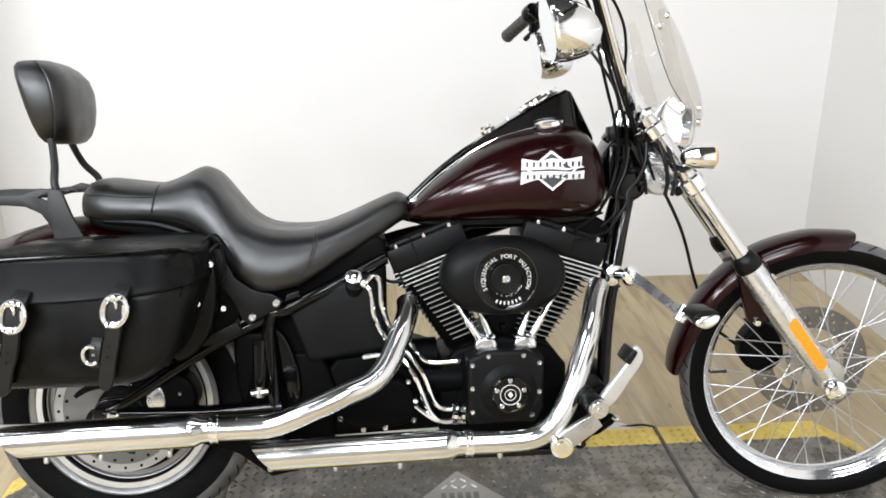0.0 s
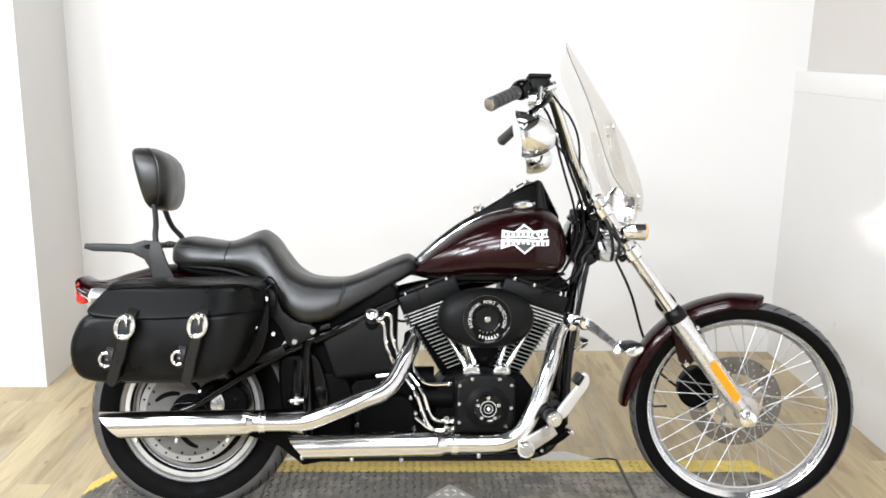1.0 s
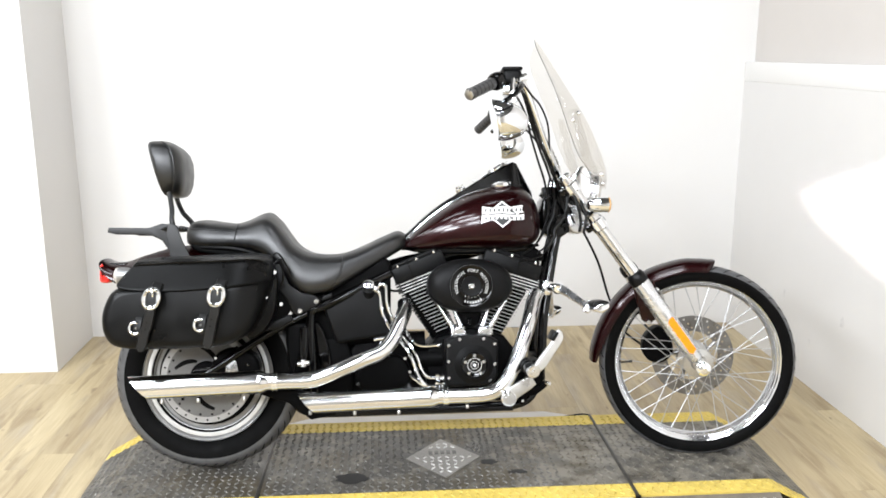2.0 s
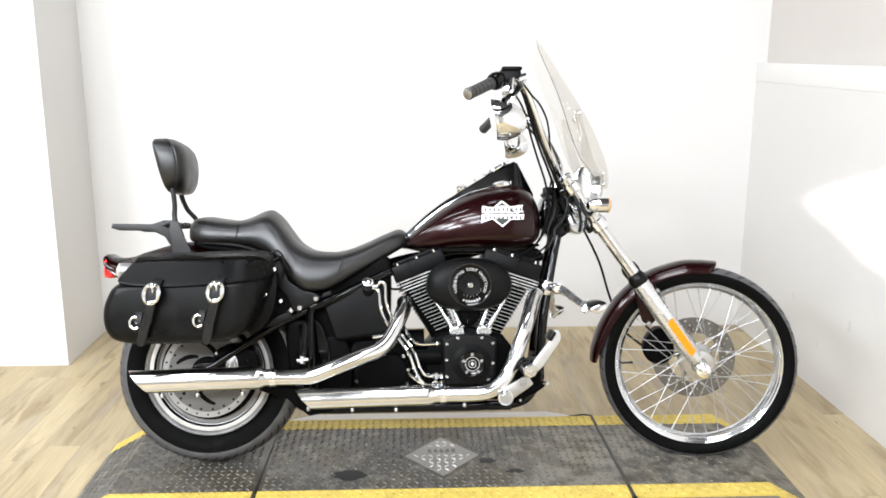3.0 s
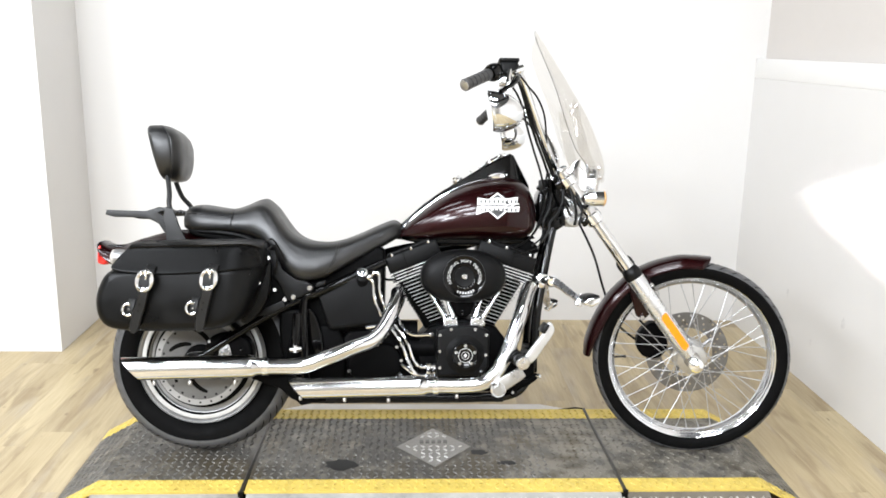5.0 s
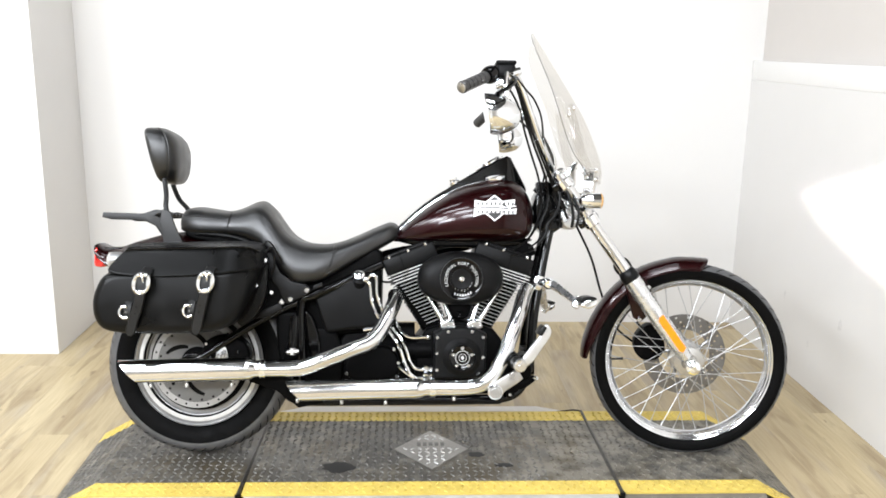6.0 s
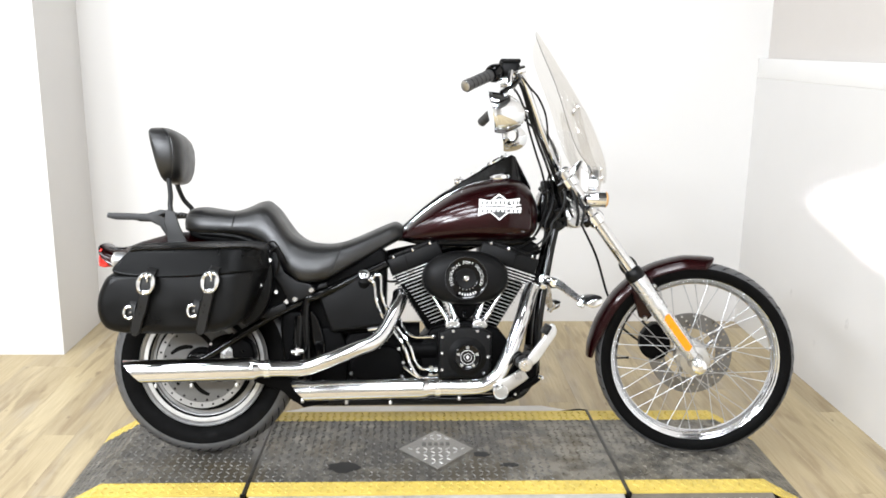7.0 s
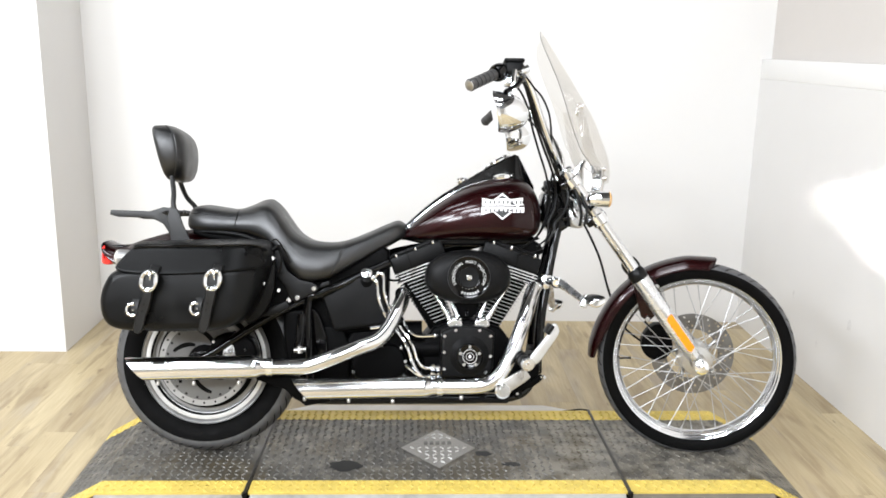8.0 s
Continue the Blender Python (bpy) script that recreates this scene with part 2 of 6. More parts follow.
M_SHIELD = bpy.data.materials.new("clear_acrylic")
M_SHIELD.use_nodes = True
_nt = M_SHIELD.node_tree
_nt.nodes.remove(_nt.nodes["Principled BSDF"])
_t, _g, _x, _f = (_nt.nodes.new(k) for k in ("ShaderNodeBsdfTransparent", "ShaderNodeBsdfGlossy", "ShaderNodeMixShader", "ShaderNodeValue"))
_t.inputs[0].default_value = (0.955, 0.948, 0.935, 1)
_g.inputs["Roughness"].default_value = 0.03
_f.outputs[0].default_value = 0.05
_nt.links.new(_f.outputs[0], _x.inputs[0])
_nt.links.new(_t.outputs[0], _x.inputs[1])
_nt.links.new(_g.outputs[0], _x.inputs[2])
_nt.links.new(_x.outputs[0], _nt.nodes["Material Output"].inputs[0])
M_CLEAR = bpy.data.materials.new("clear_lens")
M_CLEAR.use_nodes = True
_b = M_CLEAR.node_tree.nodes["Principled BSDF"]
_b.inputs["Base Color"].default_value = (0.5, 0.47, 0.43, 1)
_b.inputs["Roughness"].default_value = 0.12
_b.inputs["Metallic"].default_value = 0.1


# ---------------------------------------------------------------- mesh helpers
def mesh_of(name, bm, mats, smooth=35.0):
    me = bpy.data.meshes.new(name)
    bmesh.ops.recalc_face_normals(bm, faces=bm.faces)
    if smooth:
        lim = radians(smooth)
        for f in bm.faces:
            f.smooth = True
        for e in bm.edges:
            if len(e.link_faces) != 2 or e.calc_face_angle(0.0) > lim:
                e.smooth = False
    bm.to_mesh(me)
    bm.free()
    for m in (mats if isinstance(mats, (list, tuple)) else [mats]):
        me.materials.append(m)
    return me


def part(name, bm, mat, parent=None, label="", smooth=35.0):
    """Links a bmesh as one mesh object under a thing or a part."""
    ob = new(name, mesh_of(name, bm, mat, smooth))
    if parent is not None:
        ob.parent = parent
    if label:
        tagged(ob, label)
    return ob


def thing(name, place, label, category, turn=(0, 0, 0), group="", kind=""):
    ob = new(name)
    ob.empty_display_size = 0.1
    ob.matrix_world = pose(*place, *turn)
    return tagged(ob, label, category, group, kind)


def curve_pts(pts, n=6, closed=False):
    """Catmull-Rom points through pts."""
    pts = [Vector(p) for p in pts]
    out, k = [], len(pts)
    for i in range(k if closed else k - 1):
        if closed:
            a, b, c, d = pts[i - 1], pts[i], pts[(i + 1) % k], pts[(i + 2) % k]
        else:
            a, b, c, d = pts[max(i - 1, 0)], pts[i], pts[i + 1], pts[min(i + 2, k - 1)]
        for j in range(n):
            t = j / n
            out.append(0.5 * (2 * b + (c - a) * t + (2 * a - 5 * b + 4 * c - d) * t * t + (3 * b - a - 3 * c + d) * t ** 3))
    if not closed:
        out.append(pts[-1])
    return out


def skin(bm, rings, closed=True, cap=True):
    vs = [[bm.verts.new(p) for p in r] for r in rings]
    n = len(vs[0])
    for a, b in zip(vs, vs[1:]):
        for i in range(n if closed else n - 1):
            j = (i + 1) % n
            bm.faces.new((a[i], a[j], b[j], b[i]))
    if cap and closed:
        bm.faces.new(vs[0][::-1])
        bm.faces.new(vs[-1])
    return vs


def tube(pts, r, seg=12, n=6, smooth=True, bm=None):
    """A swept round bar. r: a number or one radius a point."""
    bm = bm or bmesh.new()
    radii = r if isinstance(r, (list, tuple)) else [r] * len(pts)
    if smooth and len(pts) > 2:
        line = curve_pts([(*p, q)[:3] for p, q in zip(pts, radii)], n)
        rr = [v.x for v in curve_pts([(q, 0, 0) for q in radii], n)]
    else:
        line, rr = [Vector(p) for p in pts], list(radii)
    rings, up = [], None
    for i, p in enumerate(line):
        d = (line[min(i + 1, len(line) - 1)] - line[max(i - 1, 0)]).normalized()
        if up is None:
            up = Vector((0, 1, 0)) if abs(d.y) < 0.9 else Vector((0, 0, 1))
        u = (up - d * up.dot(d)).normalized()
        v = d.cross(u)
        up = u
        rings.append([p + (u * math.cos(a) + v * math.sin(a)) * rr[i] for a in (2 * math.pi * k / seg for k in range(seg))])
    skin(bm, rings)
    return bm


def lathe(profile, seg=64, bm=None, axis="y", at=(0, 0, 0), closed=False):
    """Turns (radius, along) pairs round an axis through at."""
    bm = bm or bmesh.new()
    rings = []
    for k in range(seg):
        a = 2 * math.pi * k / seg
        c, s = math.cos(a), math.sin(a)
        ring = []
        for r, h in profile:
            q = {"y": (r * c, h, r * s), "x": (h, r * c, r * s), "z": (r * c, r * s, h)}[axis]
            ring.append(Vector(q) + Vector(at))
        rings.append(ring)
    vs = [[bm.verts.new(p) for p in r] for r in rings]
    m = len(profile)
    for k in range(seg):
        a, b = vs[k], vs[(k + 1) % seg]
        for i in range(m if closed else m - 1):
            j = (i + 1) % m
            bm.faces.new((a[i], a[j], b[j], b[i]))
    if not closed:
        for i in (0, m - 1):
            if profile[i][0] > 1e-5:
                bm.faces.new([v[i] for v in vs])
    bmesh.ops.remove_doubles(bm, verts=bm.verts, dist=1e-6)
    return bm


def spin_to(bm, verts, way, at):
    m = Matrix.Translation(at) @ Vector((0, 0, 1)).rotation_difference(Vector(way).normalized()).to_matrix().to_4x4()
    bmesh.ops.transform(bm, matrix=m, verts=verts)


def turned(profile, way, at, seg=24, bm=None):
    """Like lathe, round any direction."""
    made = lathe(profile, seg, None, "z")
    spin_to(made, made.verts, way, at)
    if bm is None:
        return made
    me = bpy.data.meshes.new("join")
    made.to_mesh(me)
    made.free()
    bm.from_mesh(me)
    bpy.data.meshes.remove(me)
    return bm


def inset(poly, d):
    """A closed (x, z) outline moved inwards by d."""
    k = len(poly)
    area2 = sum(poly[i][0] * poly[(i + 1) % k][1] - poly[(i + 1) % k][0] * poly[i][1] for i in range(k))
    s = 1 if area2 > 0 else -1
    out = []
    for i in range(k):
        a, b, c = Vector(poly[i - 1]), Vector(poly[i]), Vector(poly[(i + 1) % k])
        e, f = (b - a).normalized(), (c - b).normalized()
        n1, n2 = Vector((-e.y, e.x)) * s, Vector((-f.y, f.x)) * s
        n = n1 + n2
        n = n.normalized() / max(0.5, n.normalized().dot(n1)) if n.length > 1e-6 else n1
        out.append(tuple(b + n * d))
    return out


def puff(outline, y_out, y_in, r=0.01, steps=4, both=False, bm=None):
    """An (x, z) outline given depth from y_out (rounded edge) to y_in."""
    bm = bm or bmesh.new()
    sgn = 1 if y_in > y_out else -1
    rings = []

    def ring(ins, y):
        return [Vector((x, y, z)) for x, z in (inset(outline, ins) if ins > 1e-7 else outline)]
    for i in range(steps + 1):
        a = math.pi / 2 * i / steps
        rings.append(ring(r * (1 - math.sin(a)), y_out + sgn * r * (1 - math.cos(a))))
    if both:
        for i in range(steps + 1):
            a = math.pi / 2 * i / steps
            rings.append(ring(r * (1 - math.cos(a)), y_in - sgn * r * (1 - math.sin(a))))
    else:
        rings.append(ring(0, y_in))
    skin(bm, rings)
    return bm


def smooth_outline(pts, n=5):
    return [(p.x, p.y) for p in curve_pts([(x, z, 0) for x, z in pts], n, True)]


def block(lo, hi, r=0.004, bm=None, segs=2):
    """A bevelled box."""
    own = bmesh.new()
    bmesh.ops.create_cube(own, size=1)
    for v in own.verts:
        v.co = Vector([(lo[i] + hi[i]) / 2 + v.co[i] * (hi[i] - lo[i]) for i in range(3)])
    if r:
        bmesh.ops.bevel(own, geom=own.edges[:], offset=r, segments=segs, affect="EDGES", profile=0.5)
    if bm is None:
        return own
    me = bpy.data.meshes.new("join")
    own.to_mesh(me)
    own.free()
    bm.from_mesh(me)
    bpy.data.meshes.remove(me)
    return bm


def bolt(at, way=(0, -1, 0), r=0.007, h=0.006, parent=None, mat=None, name="bolt"):
    bm = turned([(0, 0), (r, 0), (r, h * 0.6), (r * 0.75, h), (r * 0.4, h), (r * 0.35, h * 0.7), (0, h * 0.7)][1:], way, at, 12)
    return part(name, bm, mat or M_CHROME, parent)


# ---------------------------------------------------------------- the room
def wall(name, lo, hi, mat, label):
    ob = part(name, block(lo, hi, 0), mat, None, label, smooth=0)
    return tagged(ob, category="wall", kind="structure")


wall("wall_north", (XL - 0.2, YB, 0), (XR + 0.2, YB + 0.15, ROOM_H), M_WHITE, "plain white painted back wall of the display bay")
wall("wall_east", (XR, ROOM_S, 0), (XR + 0.2, YB, ZLEDGE - 0.02), M_WHITE, "white painted low side wall under a ledge")
wall("wall_east_upper", (XR + 0.05, ROOM_S, ZLEDGE - 0.02), (XR + 0.2, YB, ROOM_H), M_BEIGE, "pale beige wall set back above the ledge")
wall("wall_west", (ROOM_W, YP, 0), (XL, YB + 0.15, ROOM_H), M_WHITE, "white painted projecting wall beside the bay")
wall("wall_far_west", (ROOM_W - 0.15, ROOM_S, 0), (ROOM_W, YP, ROOM_H), M_DIM, "plain grey side wall of the showroom")
wall("wall_south", (ROOM_W, ROOM_S - 0.15, 0), (XR + 0.2, ROOM_S, 1.9), M_DIM, "pale grey lower wall at the showroom's end")
wall("wall_south_upper", (ROOM_W, ROOM_S - 0.15, 1.9), (XR + 0.2, ROOM_S, ROOM_H), M_WHITE, "white upper wall at the showroom's end")
tagged(part("ceiling", block((ROOM_W, ROOM_S, ROOM_H), (XR + 0.2, YB + 0.15, ROOM_H + 0.1), 0), M_CEIL, None, "plain dark showroom ceiling", 0), category="ceiling", kind="structure")
ledge = tagged(part("trim", block((XR - 0.003, ROOM_S, ZLEDGE - 0.098), (XR + 0.052, YB - 0.004, ZLEDGE), 0.003), M_TRIM, None, "white ledge board along the side wall"), category="trim", kind="structure")

for k, (sy, sz, sr) in enumerate(((1.095, 0.355, 0.016), (0.565, 0.372, 0.022), (0.82, 0.2, 0.012))):
    bm = bmesh.new()
    rnd = random.Random(30 + k)
    ring = [Vector((0, sy + sr * math.cos(a) * rnd.uniform(0.5, 1.1), sz + 1.5 * sr * math.sin(a) * rnd.uniform(0.5, 1.1))) for a in (2 * math.pi * i / 12 for i in range(12))]
    skin(bm, [[v + Vector((XR - 0.0003, 0, 0)) for v in ring], [v + Vector((XR + 0.001, 0, 0)) for v in ring]])
    part("scuff_mark", bm, M_SCUFF, bpy.data.objects["wall_east"], "faint grey scuff on the paint", 0)

# ---------------------------------------------------------------- platform
PX0, PX1, PY0, PY1 = -0.29, 1.875, -0.285, 0.345
JL, JR = 0.185, 1.4           # joints between its three plates
RL, RR = -0.445, 2.03         # feet of the end ramps
platform = thing("display_platform", (0.8, 0.03, 0), "low grey tread-plate display platform with yellow painted edges", "platform")
OFF = Vector((-0.8, -0.03, 0))


def shift(bm):
    bmesh.ops.translate(bm, verts=bm.verts, vec=OFF)
    return bm


def plate_mesh(x0, x1, y0, y1, ramp=0.0, foot=0.0):
    """A top plate; ramp: x of the foot of the slope that continues it."""
    bm = bmesh.new()
    pts = [(x0, P), (x1, P)]
    if ramp:
        pts = [(foot, 0.004), (x0, P), (x1, P)] if foot < x0 else [(x0, P), (x1, P), (foot, 0.004)]
    low = [(x, z - 0.008 if z > 0.01 else z - 0.003) for x, z in pts]
    ring = pts + low[::-1]
    skin(bm, [[Vector((x, y0, z)) for x, z in ring], [Vector((x, y1, z)) for x, z in ring]])
    return shift(bm)


YA, YBB = PY0 + 0.079, PY1 - 0.087   # inner edges of the yellow borders
for n, (a, b, ft) in enumerate(((PX0, JL - 0.003, RL), (JL + 0.003, JR - 0.003, 0), (JR + 0.003, PX1, RR))):
    part("top_plate", plate_mesh(a, b, YA, YBB, 1 if ft else 0, ft), M_PLATE, platform, smooth=20)
    part("yellow_border", plate_mesh(a, b, PY0, YA - 0.001, 1 if ft else 0, ft), M_YELLOW, platform, "worn yellow painted edge strip", smooth=20)
    part("yellow_border", plate_mesh(a, b, YBB + 0.001, PY1, 1 if ft else 0, ft), M_YELLOW, platform, "worn yellow painted edge strip", smooth=20)
# body under the plates, and the joint rods
part("underframe", shift(block((PX0 + 0.02, PY0 + 0.02, 0.002), (PX1 - 0.02, PY1 - 0.02, P - 0.012), 0)), M_GAP, platform)
for jx0, jx1 in ((JL - 0.012, JL + 0.008), (JR, JR - 0.004)):
    part("hinge_rod", shift(tube([(jx0 + 0.004, PY0 - 0.004, P - 0.001), (jx1, PY1, P - 0.001)], 0.0065, 8)), M_ROD, platform, "dark hinge rod in the joint")
    part("hinge_end", shift(tube([(jx0 + 0.004, PY0 - 0.006, P + 0.003), (jx0 + 0.006, PY0 - 0.012, P - 0.045)], 0.009, 8)), M_HOSE, platform)
part("joint_cable", shift(tube([(1.40, 0.347, 0.09), (1.37, 0.372, 0.084), (1.33, 0.388, 0.072), (1.28, 0.402, 0.06)], 0.003, 6)), M_HOSE, platform, "thin black cable at the joint")
# side wings that slope to the floor
for side in (-1, 1):
    ye = PY0 - 0.002 if side < 0 else PY1 + 0.002
    for a, b in ((PX0, JL - 0.01), (JL + 0.01, JR - 0.01), (JR + 0.01, PX1)):
        if side > 0 and not (a > 0 and b < 1.5):
            continue
        bm = bmesh.new()
        drop = 0.2 if side < 0 else 0.24
        t0 = 0.1 if side > 0 else 0.0
        if side > 0:
            b = 1.36
        top = [(a + (0 if a > 0 else 0), ye, P - 0.006), (b, ye, P - 0.006), (b - t0, ye + side * drop, 0.006), (a + t0, ye + side * drop, 0.006)]
        skin(bm, [[Vector(q) for q in top], [Vector(q) - Vector((0, 0, 0.004)) for q in top]])
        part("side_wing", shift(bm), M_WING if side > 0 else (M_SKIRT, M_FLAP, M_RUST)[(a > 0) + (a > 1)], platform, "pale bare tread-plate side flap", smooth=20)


def lugs(x0, x1, y0, y1, z_of, pitch=0.0262, keep=lambda x, y: True, size=(0.0225, 0.0078, 0.0034)):
    """Raised bars of tread plate, in alternating directions."""
    bm = bmesh.new()
    L, w, h = size
    i = 0
    y = y0 + pitch / 2
    while y < y1 - 0.004:
        x = x0 + pitch / 2
        j = 0
        while x < x1 - 0.004:
            if keep(x, y):
                ang = radians(45 if (i + j) % 2 else -45) + random.uniform(-0.05, 0.05)
                c, s = math.cos(ang), math.sin(ang)
                base = [(-L / 2, 0), (-L / 5, -w / 2), (L / 5, -w / 2), (L / 2, 0), (L / 5, w / 2), (-L / 5, w / 2)]
                topp = [(-L / 4, -w / 6), (L / 4, -w / 6), (L / 4, w / 6), (-L / 4, w / 6)]

                def put(u, v, e):
                    px, py = x + u * c - v * s, y + u * s + v * c
                    return bm.verts.new((px, py, z_of(px) + e))
                B = [put(u, v, 0.0004) for u, v in base]
                T = [put(u, v, h) for u, v in topp]
                for f in ((B[0], B[1], T[0]), (B[1], B[2], T[1], T[0]), (B[2], B[3], T[1]), (B[3], B[4], T[2]), (B[3], T[2], T[1]), (B[4], B[5], T[3], T[2]), (B[5], B[0], T[3]), (B[0], T[0], T[3])):
                    bm.faces.new(f)
            x += pitch
            j += 1
        y += pitch
        i += 1
    return shift(bm)


def skirt_z(y):
    return 0.0065 + (P - 0.012) * (y - (PY0 - 0.202)) / 0.2


def top_z(x):
    if x < PX0:
        return P + (P - 0.004) * (x - PX0) / (PX0 - RL)
    if x > PX1:
        return P - (P - 0.004) * (x - PX1) / (RR - PX1)
    return P


bm = lugs(PX0, PX1, PY0 - 0.2, PY0 - 0.006, lambda x: 0.0)
for v in bm.verts:
    v.co.z += skirt_z(v.co.y - OFF.y)
tagged(part("flap_lug", bm, M_WING, platform, "", 0), kind="stuff")
DX, DY, DW, DH = 0.797, 0.02, 0.131, 0.147


STAINS = ((0.482, -0.108, 0.056, 0.038), (1.043, -0.098, 0.034, 0.018), (0.952, -0.02, 0.03, 0.02))


def in_stain(x, y):
    return any(((x - a) / c) ** 2 + ((y - b) / d) ** 2 < 0.8 for a, b, c, d in STAINS)


def in_diamond(x, y, k=1.0):
    return abs(x - DX) / DW + abs(y - DY) / DH < k


for lx0, lx1, lm, lh in ((RL + 0.01, 0.95, M_LUG, 0.0034), (0.95, 1.2, M_LUG, 0.003), (1.2, RR - 0.01, M_PLATE, 0.0028)):   # worn flat and dirty at one end
    tagged(part("tread_lug", lugs(lx0, lx1, YA, YBB, top_z, keep=lambda x, y: abs(x - JL) > 0.014 and abs(x - JR) > 0.014 and not in_diamond(x, y, 1.1) and not in_stain(x, y), size=(0.0225, 0.0078, lh)), lm, platform, "", 0), kind="stuff")
tagged(part("border_lug", lugs(RL + 0.01, RR - 0.01, PY0, YA, top_z, keep=lambda x, y: abs(x - JL) > 0.014 and abs(x - JR) > 0.014), M_YELLOW, platform, "", 0), kind="stuff")
tagged(part("border_lug", lugs(RL + 0.01, RR - 0.01, YBB, PY1, top_z, keep=lambda x, y: abs(x - JL) > 0.014 and abs(x - JR) > 0.014), M_YELLOW, platform, "", 0), kind="stuff")
bm = bmesh.new()
d4 = [(DX - DW, DY), (DX, DY - DH), (DX + DW, DY), (DX, DY + DH)]
skin(bm, [[Vector((x, y, P + 0.0005)) for x, y in d4], [Vector((x, y, P + 0.003)) for x, y in d4], [Vector((DX + (x - DX) * 0.985, DY + (y - DY) * 0.985, P + 0.004)) for x, y in d4]])
badge = part("diamond_plate", shift(bm), M_PLATE2, platform, "bare metal lozenge plate with worn lettering", smooth=20)
tagged(part("diamond_lug", lugs(DX - DW, DX + DW, DY - DH, DY + DH, lambda x: P + 0.004, keep=lambda x, y: in_diamond(x, y, 0.86) and abs(y - DY - 0.035) > 0.022), M_WING, badge, "", 0), kind="stuff")
for k in range(5):   # worn raised letters that cannot be read
    part("letter_bar", shift(block((DX - 0.05 + k * 0.021, DY + 0.022, P + 0.003), (DX - 0.036 + k * 0.021, DY + 0.05, P + 0.0055), 0.001)), M_LUG, badge)


def blot(cx, cy, rx, ry, seed):
    rnd = random.Random(seed)
    bm = bmesh.new()
    pts = [(cx + rx * math.cos(a) * rnd.uniform(0.75, 1.1), cy + ry * math.sin(a) * rnd.uniform(0.75, 1.1)) for a in (2 * math.pi * i / 20 for i in range(20))]
    pts = [(p.x, p.y) for p in curve_pts([(x, y, 0) for x, y in pts], 3, True)]
    skin(bm, [[Vector((x, y, P + 0.0003)) for x, y in pts], [Vector((x, y, P + 0.0009)) for x, y in pts]])
    return shift(bm)


for k, (cx, cy, rx, ry) in enumerate(STAINS):
    part("oil_stain", blot(cx, cy, rx, ry, k), M_STAIN, platform, "dark oily stain on the plate", smooth=0)

# ---------------------------------------------------------------- the motorcycle
bike = thing("motorcycle", (0, 0, P), "dark cherry cruiser motorcycle with chrome pipes leaning on a platform", "motorcycle", (-LEAN, 0, 0))
FW, RW = Vector((1.700, 0, 0.333)), Vector((0.006, 0, 0.325))


def tyre_profile(r, half, bead, n=9, sq=0.8):
    """(radius, across) of a round tyre section, from bead to bead."""
    pts = [(bead - 0.006, -half * 0.52), (bead + 0.004, -half * 0.72)]
    sec = r - bead
    for i in range(n + 1):
        a = radians(-78 + 156 * i / n)
        pts.append((bead + sec * (0.42 + 0.58 * math.cos(a) ** sq), half * math.sin(a) / math.sin(radians(78)) * (1.0 if abs(a) < 1.2 else 0.985)))
    pts += [(bead + 0.004, half * 0.72), (bead - 0.006, half * 0.52)]
    return pts


def tyre(r, half, bead, parent, label, sq=0.8):
    bm = lathe(tyre_profile(r, half, bead, 12, sq), 96, closed=True)
    for f in bm.faces:
        c = f.calc_center_median()
        if math.hypot(c.x, c.z) > r - (r - bead) * 0.33:
            f.material_index = 1
    return part("tyre", bm, [M_RUBBER, M_TREAD], parent, label, 50)


def grooves(r, half, count, parent, length, bead, sq):
    """Dark tread cuts, laid just proud of the tyre's crown."""
    bm = bmesh.new()
    for k in range(count):
        for s in (-1, 1):
            a0 = 2 * math.pi * (k + (0.5 if s > 0 else 0)) / count
            line = []
            for i in range(6):
                u = i / 5
                yy = s * half * (0.15 + 0.72 * u)
                ang = math.asin(abs(yy) / half * math.sin(radians(78)))
                rad = bead + (r - bead) * (0.42 + 0.58 * math.cos(ang) ** sq) + 0.001
                line.append((a0 + (u ** 1.4) * length / r, rad, yy))
            for (a, q, y), (b, w, z) in zip(line, line[1:]):
                d = 0.0026 / r
                bm.faces.new([bm.verts.new((rr * math.cos(t), v, rr * math.sin(t))) for t, rr, v in ((a - d, q, y), (a + d, q, y), (b + d, w, z), (b - d, w, z))])
    return tagged(part("tread_groove", bm, M_GAP, parent, "", 0), kind="stuff")


# front wheel: chrome rim, laced spokes
FR, FRIM = 0.340, 0.286
bm = lathe([(FRIM, -0.034), (FRIM + 0.002, -0.031), (FRIM - 0.003, -0.028), (FRIM - 0.012, -0.024), (FRIM - 0.015, -0.016), (FRIM - 0.022, -0.01), (FRIM - 0.0245, 0.0),
            (FRIM - 0.022, 0.01), (FRIM - 0.015, 0.016), (FRIM - 0.012, 0.024), (FRIM - 0.003, 0.026), (FRIM + 0.002, 0.029), (FRIM, 0.031), (FRIM - 0.006, 0.027), (FRIM - 0.018, 0.004), (FRIM - 0.018, -0.004), (FRIM - 0.006, -0.03)], 96, closed=True)
front_wheel = part("front_wheel", bm, M_RIM, bike, "chrome laced front wheel with narrow tyre", 50)
front_wheel.location = FW
tyre(FR, 0.046, FRIM - 0.004, front_wheel, "narrow black front tyre")
grooves(FR, 0.046, 46, front_wheel, 0.03, FRIM - 0.004, 0.8)
